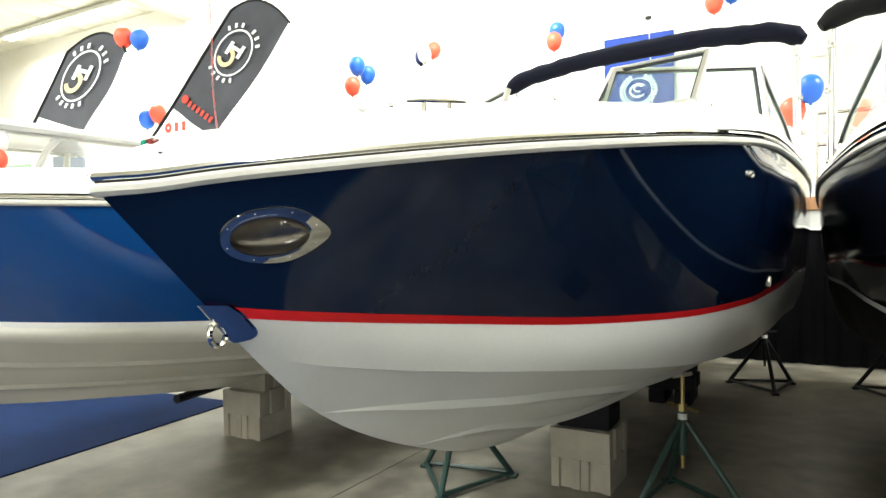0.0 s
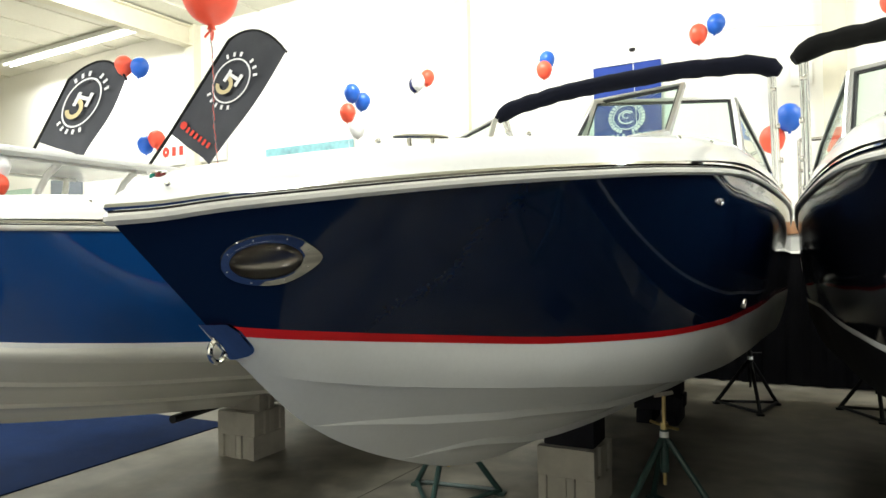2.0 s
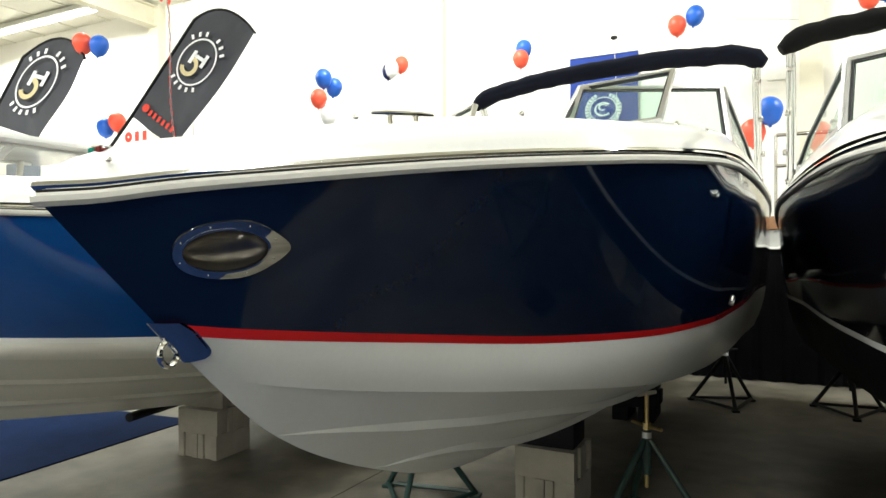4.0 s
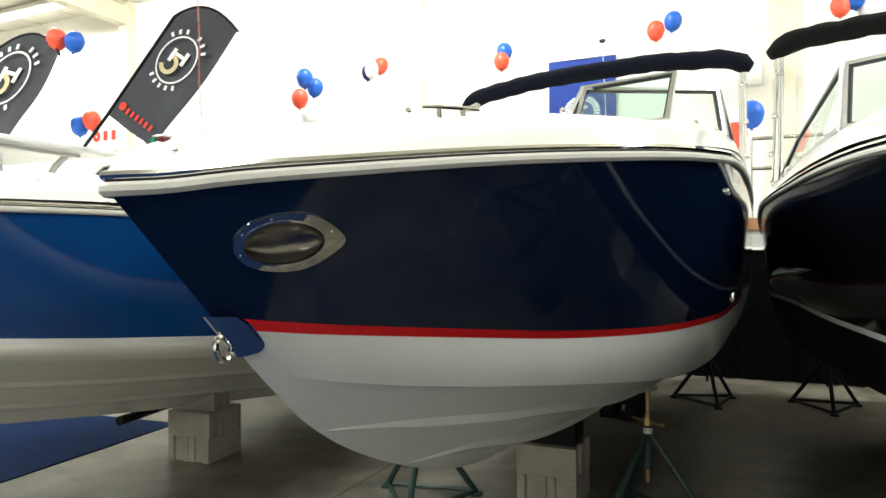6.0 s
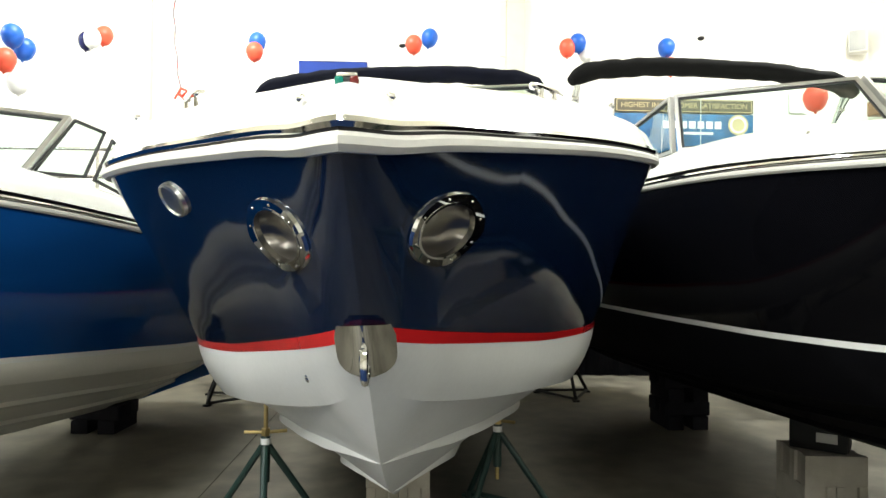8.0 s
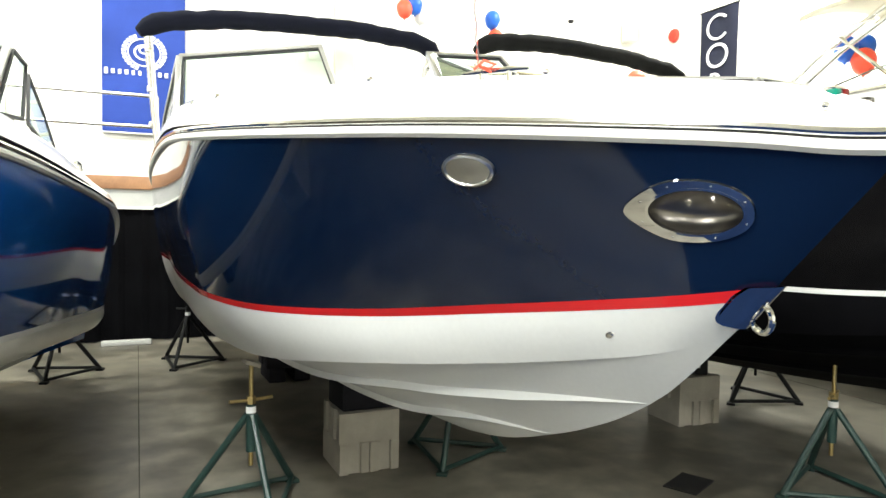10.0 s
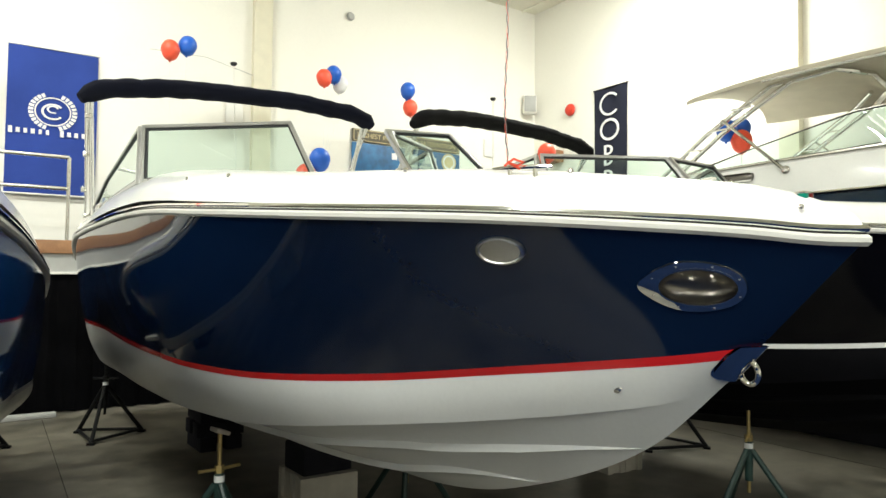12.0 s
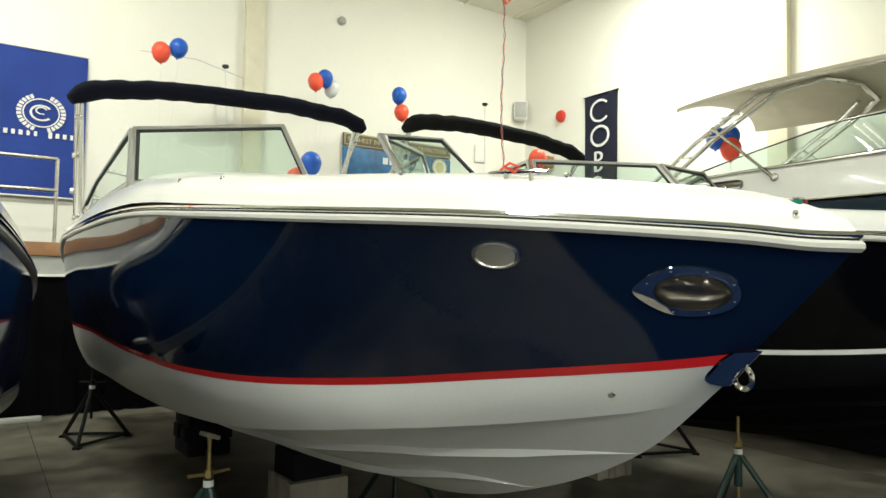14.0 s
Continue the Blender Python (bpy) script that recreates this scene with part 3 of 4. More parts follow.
def boat(M, name, label, hull_mat, stripe_mat, lower_mat, detail=True, canvas=None, deck=WHITE_GEL, open_screen=False, bimini=True, depth=1.0, tall_screen=False):
    bt = root(name, M, label, "boat")
    for side in (1, -1):
        bm = bmesh.new()
        if detail:
            lines = sorted(STATIONS + [0.0162 + 0.00097 * i for i in range(60)])
            grid(bm, mirrored([[topside(s, w / 44) for w in range(45)] for s in lines], side))
            p0, tu, tv, _ = topside_at(*PORT_YZ)
            hole = []
            for f in bm.faces:
                g = f.calc_center_median()
                g = Vector((g.x * side, g.y, g.z)) - p0
                if ((g.dot(tu) + 0.012) / 0.114) ** 2 + (g.dot(tv) / 0.064) ** 2 < 1:
                    hole.append(f)
            bmesh.ops.delete(bm, geom=hole, context="FACES")
        else:
            grid(bm, mirrored([[topside(s, w / 12) for w in range(13)] for s in STATIONS], side))
        part("topside", bm, hull_mat, bt)
        bm = bmesh.new()
        grid(bm, mirrored([[red_line(s, True) + Vector((0.001, 0, 0)), red_line(s, False) + Vector((0.001, 0, 0))] for s in STATIONS], side))
        part("boot_stripe", bm, stripe_mat, bt)
        bm = bmesh.new()
        rows = []
        for s in STATIONS:
            a = red_line(s, False)
            b = chine_point(s)
            b.z = RED_Z(b.y) + paint_lift(b.y) + (b.z - RED_Z(b.y)) * depth
            row = [a.lerp(b, w / 5) for w in range(6)]
            for i, p in enumerate(row):
                p.x += 0.02 * 4 * (i / 5) * (1 - i / 5) * min(1, s * 6)
            rows.append(row)
        grid(bm, mirrored(rows, side))
        grid(bm, mirrored(bottom_rows(depth), side))
        part("lower_hull", bm, lower_mat, bt)
    # transom
    bm = bmesh.new()
    edge = [topside(1, w / 6) for w in range(7)][::-1] + [Vector((CHINE_X(END), END, CHINE_Z(END)))] + [Vector((0, END, KEEL_Z(END)))]
    ring = [Vector((p.x, END, p.z if p.z > RED_Z(END) else RED_Z(END) + (p.z - RED_Z(END)) * depth)) for p in edge]
    vs = [bm.verts.new(p) for p in ring] + [bm.verts.new((-p.x, END, p.z)) for p in ring[:-1][::-1]]
    bm.faces.new(vs)
    part("transom", bm, hull_mat, bt, smooth=False)
    # rail, groove, bright strip, gunwale
    part("rub_rail", swept([(-0.02, -0.006), (0.014, -0.008), (0.024, 0.002), (0.024, 0.014), (0.016, 0.022), (-0.01, 0.022)]), RUBBER_CREAM, bt, "cream vinyl rub rail")
    part("rail_groove", swept([(0.011, 0.020), (0.011, 0.030)]), BLACK_RUBBER, bt, "dark rail groove")
    part("rail_strip", swept([(0.0, 0.027), (0.016, 0.028), (0.022, 0.036), (0.018, 0.045), (0.0, 0.049)]), STEEL, bt, "polished stainless rail insert")
    bm = bmesh.new()
    lines = []
    for o, u, y0 in DECK_LINES:
        line = []
        for s in STATIONS:
            y = at(y0, s)
            line.append(Vector((max(0.0, SHEER_X(y) - o) if s > 0 else 0.0, y, SHEER_Z(y) + u * (0.62 + 0.22 * min(1.0, y / 0.9) + 0.35 * min(1.0, max(0.0, y - 1.6) / 1.4) * min(1.0, max(0.0, 5.4 - y))))))
        lines.append(line)
    for side in (1, -1):
        grid(bm, mirrored(lines, side))
    inner = [Vector((-p.x, p.y, p.z)) for p in lines[-1][:0:-1]] + lines[-1]
    fore = [p for p in lines[-1] if p.y < 1.05]
    for a, b in zip(fore, fore[1:]):
        bm.faces.new([bm.verts.new(p) for p in (a, b, Vector((-b.x, b.y, b.z)), Vector((-a.x, a.y, a.z)))] if a.x > 1e-4 else [bm.verts.new(p) for p in (a, b, Vector((-b.x, b.y, b.z)))])
    part("deck", bm, deck, bt, "glossy white moulded deck")
    bm = bmesh.new()
    well = [p for p in inner if p.y >= 0.95]
    grid(bm, [[p for p in well], [Vector((p.x * 0.95, p.y, 1.42)) for p in well]])
    part("cockpit_liner", bm, deck, bt)
    bm = bmesh.new()
    left = [p for p in well if p.x < 0]
    right = [p for p in well if p.x >= 0][::-1]
    grid(bm, [[Vector((a.x * 0.95, a.y, 1.42)), Vector((b.x * 0.95, b.y, 1.42))] for a, b in zip(left, right)])
    part("cockpit_sole", bm, CREAM_GEL, bt)
    for sx in (-1, 1):
        part("dash_console", boxed((sx * 0.60, 3.25, 1.82), (0.54, 0.75, 0.76), 0.05), deck, bt)
    # swim platform
    bm = boxed((0, END + 0.28, 1.18), (1.7, 0.60, 0.06), 0.02)
    part("swim_platform", bm, CREAM_GEL, bt, "moulded swim platform")
    part("stern_bulkhead", boxed((0, END - 0.22, 1.72), (1.86, 0.28, 0.62), 0.06), deck, bt)
    # windscreen
    for sx in (-1, 1):
        if tall_screen:
            framed_pane(bt, [(0.30 * sx, 3.66, 2.28), (1.05 * sx, 3.67, 2.22), (1.03 * sx, 4.05, 2.62), (0.30 * sx, 4.11, 2.72)], 0.03)
            framed_pane(bt, [(1.055 * sx, 3.70, 2.235), (1.05 * sx, 4.18, 2.30), (1.00 * sx, 4.45, 2.64), (1.03 * sx, 4.08, 2.62)], 0.004, 0.014, BLACK_RUBBER)
            framed_pane(bt, [(1.05 * sx, 4.26, 2.30), (1.00 * sx, 5.30, 2.21), (0.985 * sx, 5.10, 2.37), (0.985 * sx, 4.87, 2.49), (0.985 * sx, 4.55, 2.62)], 0.004, 0.014, BLACK_RUBBER)
        else:
            framed_pane(bt, [(0.30 * sx, 2.70, 2.20), (1.08 * sx, 3.50, 2.23), (1.04 * sx, 3.64, 2.60), (0.33 * sx, 3.00, 2.57)])
            framed_pane(bt, [(1.09 * sx, 3.54, 2.23), (1.12 * sx, 5.55, 2.20), (1.09 * sx, 4.85, 2.40), (1.05 * sx, 3.66, 2.60)])
    if tall_screen:
        framed_pane(bt, [(-0.28, 3.655, 2.28), (0.28, 3.655, 2.28), (0.28, 4.115, 2.72), (-0.28, 4.115, 2.72)])
    elif open_screen:
        framed_pane(bt, [(0.272, 2.655, 2.235), (0.852, 2.60, 2.24), (0.858, 3.085, 2.60), (0.316, 3.045, 2.58)])
    else:
        framed_pane(bt, [(-0.29, 2.69, 2.21), (0.29, 2.69, 2.21), (0.32, 2.99, 2.57), (-0.32, 2.99, 2.57)])
    if bimini:
        folded_bimini(bt, canvas or CANVAS_NAVY)
    # deck screws and snaps
    for sx in (-1, 1):
        for y in (0.106, 0.62, 1.05, 1.9, 2.35, 2.75, 3.2, 3.6, 3.95):
            o, z = (0.028, 0.096) if y < 0.2 else (-0.05, 0.157)
            p = Vector(((SHEER_X(y) + o) * sx, y, SHEER_Z(y) + z))
            if y < 0.2:
                p = Vector((0.072 * sx, 0.112, 1.842))
            bm = bmesh.new()
            bmesh.ops.create_icosphere(bm, subdivisions=2, radius=0.010 if y > 0.2 else 0.0085, matrix=Matrix.Translation(p))
            part("deck_snap", bm, STEEL, bt)
        part("cleat", tubed([(1.13 * sx, 4.95, 2.19), (1.13 * sx, 5.0, 2.225), (1.13 * sx, 5.14, 2.225), (1.13 * sx, 5.19, 2.19)], 0.013, 8), STEEL, bt)
    # nav light
    part("nav_light_base", boxed((0, 0.146, 1.868), (0.036, 0.030, 0.028), 0.006), BLACK_RUBBER, bt)
    for sx, lens in ((-1, GREEN_LENS), (1, RED_LENS)):
        part("nav_lens", boxed((0.0125 * sx, 0.138, 1.874), (0.015, 0.024, 0.016), 0.004), lens, bt, "green starboard lens" if sx < 0 else "red port lens")
    part("nav_light_cap", boxed((0, 0.146, 1.885), (0.034, 0.030, 0.007), 0.003), STEEL_SATIN, bt)
    if detail:
        for side in (1, -1):
            portlight(bt, side)
        bow_fitting(bt)
        for sx in (-1, 1):
            d, c = Vector((0.57 * sx, 0.82, 0.03)), Vector((0.455 * sx, 0.765, 2.006))
            horn = part("bow_cleat", tubed([c - d * 0.095, c - d * 0.05 + Vector((0, 0, 0.002)), c + d * 0.05 + Vector((0, 0, 0.002)), c + d * 0.095], [0.005, 0.008, 0.008, 0.005], 8), STEEL, bt, "stainless pull-up cleat")
            for k in (-0.04, 0.04):
                p = c + d * k
                part("cleat_leg", tubed([p, p - Vector((0, 0, 0.09))], [0.007, 0.010], 8), STEEL, horn)
        hull_button(bt, "oval_vent", 0.805, 1.754, -1, 0.080, 0.049, ALU, "oval stainless hull vent")
        hull_button(bt, "hull_fitting", 2.30, 1.835, 1, 0.035, 0.016, STEEL, "small chrome hull fitting")
        hull_button(bt, "hull_fitting", 3.16, 1.31, 1, 0.018, 0.03, STEEL, "small chrome hull fitting")
        bm = bmesh.new()
        bmesh.ops.create_icosphere(bm, subdivisions=2, radius=0.02, matrix=Matrix.Translation((-0.165, 0.680, 1.306)) @ Matrix.Diagonal((0.5, 1.3, 0.9, 1)))
        part("thru_hull", bm, STEEL, bt, "chrome through-hull fitting")
    return bt


PIVOT = Matrix.Translation((0, 0, 1.5))
LEAN = PIVOT @ Matrix.Rotation(radians(-2.49), 4, "Y") @ PIVOT.inverted()
main_boat = boat(LEAN, "motorboat", "navy bowrider motorboat with red boot stripe and white bottom on stands", NAVY, RED_STRIPE, BOTTOM_WHITE, open_screen=True)
black_boat = boat(pose(3.03, -0.45, 0.02, -0.4, 0, 5.5), "motorboat", "black bowrider motorboat with white boot stripe on concrete blocks", BLACK_GEL, WHITE_GEL, BLACK_BOTTOM, False, CANVAS_BLACK)
PAINT_LINE.update(lift=0.12, chine=0.42)
blue_boat = boat(pose(-3.30, -1.17, 0.01, -3.78, 0, -5.66), "motorboat", "bright blue motorboat with cream bottom on concrete blocks", BLUE_GEL, WHITE_GEL, CREAM_GEL, False, bimini=False, depth=0.85, tall_screen=True)


# ---- supports ----
def cinder_block(x, y, z, rz=0):
    """Hollow concrete block 0.39 x 0.19 x 0.19 with two cores and grooved ends."""
    key = "concrete_block"
    me = bpy.data.meshes.get(key)
    if me is None:
        bm = bmesh.new()
        a, b, h = 0.195, 0.095, 0.095
        g = 0.018
        outer = [(-a, -b), (a, -b), (a, -b * 0.45), (a - g, -b * 0.40), (a - g, b * 0.40), (a, b * 0.45), (a, b), (-a, b), (-a, b * 0.45), (-a + g, b * 0.40), (-a + g, -b * 0.40), (-a, -b * 0.45)]
        lo = [bm.verts.new((x_, y_, -h)) for x_, y_ in outer]
        hi = [bm.verts.new((x_, y_, h)) for x_, y_ in outer]
        for i in range(len(outer)):
            j = (i + 1) % len(outer)
            bm.faces.new((lo[i], lo[j], hi[j], hi[i]))
        bm.faces.new(lo[::-1])
        bm.faces.new(hi)
        for cx in (-0.088, 0.088):
            bmesh.ops.create_cube(bm, size=1, matrix=Matrix.LocRotScale((cx, 0, 0.0955), None, (0.125, 0.12, 0.003)))
        me = bpy.data.meshes.new(key)
        bmesh.ops.recalc_face_normals(bm, faces=bm.faces[:])
        bm.to_mesh(me)
        bm.free()
        me.materials.append(BLOCK)
    ob = new("concrete_block", me)
    ob.matrix_basis = pose(x, y, z + 0.095, 0, 0, rz)
    return tagged(ob, "grey hollow concrete block in a support stack", "concrete block", "support blocks")


def stack(x, y, rz, layers, pad, h=0.192):
    """Layers of two blocks, each layer turned a quarter against the last."""
    m = pose(x, y, 0, 0, 0, rz)
    for k in range(layers):
        for o in (-0.0985, 0.0985):
            p = m @ Vector((o, 0, 0)) if k % 2 == 0 else m @ Vector((0, o, 0))
            cinder_block(p.x, p.y, k * h, rz + (90 if k % 2 == 0 else 0) + random.uniform(-1.5, 1.5))
    if pad:
        ob = part("timber_pad", boxed((0, 0, 0), (0.34, 0.30, pad), 0.012), WOOD_DARK, m=pose(x, y, layers * h + pad / 2, 0, 0, rz + 3))
        tagged(ob, "black timber pad between blocks and keel", "timber pad", "keel pads")


stack(-0.005, 3.39, 0, 2, 0.175)
stack(-2.80, 3.16, 4, 2, 0.0)
cinder_block(-2.82, 3.14, 0.384, 6)
tagged(part("timber_pad", boxed((0, 0, 0), (0.26, 0.30, 0.055), 0.01), WOOD_DARK, m=pose(-2.82, 3.14, 0.602, 0, 0, 4)), "thin dark timber pad on blocks", "timber pad", "keel pads")
stack(2.74, 3.40, -4, 2, 0.0)


def timber_crib(x, y, rz, layers, h):
    """Dark timbers laid crosswise under the after part of a keel."""
    cr = root("timber_crib", pose(x, y, 0, 0, 0, rz), "stack of black timbers laid crosswise under a keel", "timber crib", "keel cribs")
    for k in range(layers):
        for o in (-0.12, 0.12):
            c, d = ((o, 0, (k + 0.5) * h), (0.15, 0.44, h - 0.003)) if k % 2 == 0 else ((0, o, (k + 0.5) * h), (0.44, 0.15, h - 0.003))
            part("timber", boxed(c, d, 0.008), WOOD_DARK, cr)


timber_crib(0.0, 5.9, 2, 4, 0.132)
timber_crib(-2.75, 5.4, -3, 3, 0.12)
timber_crib(2.65, 5.6, 4, 4, 0.132)


def tool_box(x, y, z, rz):
    tb = root("battery_box", pose(x, y, z, 0, 0, rz), "black plastic box with pale printed patch on blocks", "box")
    part("body", boxed((0, 0, 0.10), (0.34, 0.22, 0.20), 0.02), BLACK_PAINT, tb)
    part("lid", boxed((0, 0, 0.215), (0.36, 0.24, 0.04), 0.012), BLACK_PAINT, tb)
    part("printed_patch", boxed((0.05, -0.112, 0.09), (0.12, 0.004, 0.06)), GREY_PLASTIC, tb)


tool_box(2.74, 3.40, 0.384, -38)


PALE_PAD = surface("pale_worn_pad", (0.42, 0.38, 0.32), 0.7, 0, 0.2, 20, 120, 0.2)


def stand(x, y, top, rz, paint=GREEN_PAINT, tilt=0.0, pad=0.085):
    """Tripod jack stand: base frame, legs, post, threaded rod, wing handle and top plate."""
    st = root("boat_stand", pose(x, y, 0, 0, 0, rz), "dark painted steel tripod boat stand with threaded rod and top pad", "boat stand", "boat stands")
    R, hub = 0.36, 0.50
    feet = [Vector((R * math.cos(a), R * math.sin(a), 0.02)) for a in (radians(-90), radians(30), radians(150))]
    for f in feet:
        part("leg", tubed([Vector((0, 0, hub)) + f.normalized() * 0.02, f], 0.020, 8), paint, st)
        part("foot", boxed((f.x, f.y, 0.012), (0.07, 0.07, 0.022), 0.005), paint, st)
    for a, b in ((0, 1), (1, 2), (2, 0)):
        part("base_bar", tubed([feet[a] + Vector((0, 0, 0.012)), feet[b] + Vector((0, 0, 0.012))], 0.016, 8), paint, st)
    part("post", tubed([(0, 0, 0.30), (0, 0, hub + 0.06)], 0.027, 12), paint, st)
    part("sticker", tubed([(0, 0, hub + 0.015), (0, 0, hub + 0.05)], 0.0285, 12), PRINT_WHITE, st, "white paper sticker")
    metal = BRASS if paint is GREEN_PAINT else BLACK_PAINT
    rod = part("threaded_rod", tubed([(0, 0, 0.22), (0, 0, top - 0.02)], 0.0125, 10), metal, st)
    zt = hub + 0.075
    part("nut", tubed([(0, 0, zt - 0.012), (0, 0, zt + 0.03)], 0.026, 6), metal, rod)
    part("wing_handle", tubed([(-0.12, 0.0, zt + 0.012), (-0.03, 0, zt + 0.008), (0.03, 0, zt + 0.008), (0.12, 0.0, zt + 0.012)], 0.010, 8), metal, rod)
    part("top_plate", boxed((0, 0, 0), (pad, pad, 0.022), 0.004, Matrix.Translation((0, 0, top - 0.012)) @ Matrix.Rotation(tilt, 4, "Y")), PALE_PAD if pad < 0.1 else BRASS, st, "small pale top pad" if pad < 0.1 else "flat zinc top plate")
    return st


stand(-0.76, 2.98, 0.80, 10, tilt=0.35)
stand(0.61, 3.28, 0.79, -35, tilt=-0.35)
stand(0.72, 6.85, 0.76, 20, BLACK_PAINT, -0.3)
stand(-0.84, 6.85, 0.80, -25, BLACK_PAINT, 0.3)
stand(2.47, 1.90, 0.83, 25, tilt=0.05, pad=0.16)
stand(1.86, 7.02, 0.78, 5, BLACK_PAINT, 0.2)
stand(3.80, 3.62, 0.80, 40, BLACK_PAINT, -0.2)
stand(4.00, 7.00, 0.80, 0, BLACK_PAINT, -0.2)
stand(-3.85, 6.75, 0.62, 15, BLACK_PAINT)
stand(-2.02, 6.70, 0.62, -15, BLACK_PAINT)


JOINT = surface("sawn_joint", (0.075, 0.070, 0.058), 0.9, 0, 0.3, 3, 80)


def floor_things():
    bm = bmesh.new()
    box(bm, (0, 0, 0.005), (5.2, 7.6, 0.010))
    tagged(part("carpet", bm, CARPET, m=pose(-6.03, -0.22, 0, 0, 0, 5.0), smooth=False), "royal blue carpet runner on the concrete", "carpet")
    tagged(part("carpet", boxed((1.35, -1.70, 0.003), (11.0, 4.1, 0.006)), CARPET, smooth=False), "royal blue aisle carpet before the bows", "carpet")
    bm = bmesh.new()
    box(bm, (0, 0, 0.004), (0.30, 0.20, 0.008))
    tagged(part("floor_mat", bm, BLACK_RUBBER, m=pose(1.75, 2.3, 0, 0, 0, 25), smooth=False), "small dark rubber mat on the floor", "mat")
    for x in (-1.32, -7.4, 4.78):
        tagged(part("floor_joint", boxed((x, CY, 0.001), (0.007, LY - 0.2, 0.003)), JOINT, smooth=False), "dark sawn expansion joint", "joint", kind="structure")
    for y in (0.9, -5.0):
        tagged(part("floor_joint", boxed((CX, y, 0.0012), (LX - 0.2, 0.007, 0.003)), JOINT, smooth=False), "dark sawn expansion joint", "joint", kind="structure")
    tb = part("trailer_tongue", tubed([(-2.98, 2.5, 0.40), (-3.35, 4.5, 0.40), (-3.3, 7.0, 0.42)], 0.035, 8), BLACK_PAINT)
    tagged(tb, "black steel keel beam under the blue boat", "steel beam")
    tagged(part("beam_prop", tubed([(-3.3, 6.6, 0.0), (-3.3, 6.6, 0.42)], 0.02, 8), BLACK_PAINT), "short black steel prop under a beam", "prop", "beam props")
    tagged(part("cloth_bundle", boxed((-1.45, 8.15, 0.03), (0.55, 0.12, 0.06), 0.02), GREY_PLASTIC), "pale rolled cloth at the foot of the skirt", "cloth roll")


floor_things()


# ---- balloons ----
def balloon_mesh(name, mat):
    me = bpy.data.meshes.get(name)
    if me:
        return me
    bm = bmesh.new()
    prof = []
    for i in range(19):
        t = math.pi * i / 18
        r = math.sin(t) * (1 - 0.16 * (1 - math.cos(math.pi - t)) / 2 * (1.2 if t > 1.8 else 0.4))
        z = math.cos(t) * (1.0 if t < math.pi / 2 else 1.28)
        prof.append((max(r, 0.0) * 0.120, z * 0.120))
    prof[-1] = (0.012, -0.156)
    prof.append((0.017, -0.170))
    prof.append((0.0, -0.166))
    lathe(bm, prof, 20)
    me = bpy.data.meshes.new(name)
    bmesh.ops.recalc_face_normals(bm, faces=bm.faces[:])
    bm.to_mesh(me)
    bm.free()
    me.materials.append(mat)
    me.polygons.foreach_set("use_smooth", [True] * len(me.polygons))
    return me


LATEX = {"red": RED_LATEX, "blue": BLUE_LATEX, "white": WHITE_LATEX, "navy": NAVY_LATEX}


def balloons(knot, items):
    """A bunch on one knot: (colour, offset) each with its ribbon."""
    k = Vector(knot)
    for color, off in items:
        p = Vector(off)
        b = root("balloon", Matrix.Translation(p), f"shiny {color} latex party balloon on a thin ribbon", "balloon", "party balloons")
        body = new("latex_skin", balloon_mesh("latex_skin_" + color, LATEX[color]))
        body.parent = b
        body.matrix_basis = pose(0, 0, 0, random.uniform(-9, 9), random.uniform(-9, 9), random.uniform(0, 360))
        q = k - p
        part("ribbon", tubed([(0, 0, -0.16), Vector((0.012, 0, -0.16)).lerp(q, 0.35) + Vector((0.015, 0.01, 0)), Vector((0, 0, -0.16)).lerp(q, 0.7) - Vector((0.012, 0.0, 0)), q], 0.0025, 5), WHITE_LATEX, b)


RAIL_Y, RAIL_Z = 8.50, 3.04
balloons((0.10, 9.0, 2.03), [("red", (0.0, 8.40, 4.56)), ("blue", (0.22, 8.42, 4.66))])
balloons((2.2, RAIL_Y, RAIL_Z), [("red", (2.13, 8.37, 4.55)), ("blue", (2.27, 8.36, 4.62)), ("white", (2.42, 8.45, 4.52))])
balloons((3.5, RAIL_Y, RAIL_Z), [("blue", (3.48, 8.26, 4.55)), ("red", (3.55, 8.30, 4.30))])
balloons((-2.2, RAIL_Y, RAIL_Z), [("red", (-2.18, 8.43, 4.42)), ("blue", (-2.16, 8.50, 4.58))])
balloons((-4.2, RAIL_Y, RAIL_Z), [("white", (-4.33, 8.36, 4.53)), ("red", (-4.22, 8.45, 4.60)), ("navy", (-4.45, 8.45, 4.52))])
balloons((-4.4, 6.75, 0.0), [("red", (-4.47, 6.66, 3.74)), ("blue", (-4.42, 6.70, 4.02)), ("blue", (-4.43, 6.96, 3.95)), ("white", (-4.40, 6.78, 3.52))])
balloons((1.05, 7.2, 1.42), [("red", (1.02, 6.25, 2.76)), ("blue", (1.17, 6.22, 2.95))])
balloons((4.0, 5.2, 2.0), [("red", (4.06, 5.70, 3.26))])
balloons((5.2, 3.7, 2.6), [("red", (5.25, 3.74, 3.24)), ("blue", (5.40, 3.85, 3.42)), ("blue", (5.18, 3.88, 3.38))])
balloons((-6.75, 4.9, 3.0), [("red", (-6.60, 4.62, 4.26)), ("blue", (-6.38, 4.70, 4.22))])
balloons((-6.95, 5.2, 3.0), [("blue", (-7.02, 5.25, 3.33)), ("red", (-6.85, 5.3, 3.40))])
balloons((-6.9, 3.2, 1.9), [("red", (-6.72, 3.10, 2.55)), ("white", (-6.78, 3.15, 2.78))])


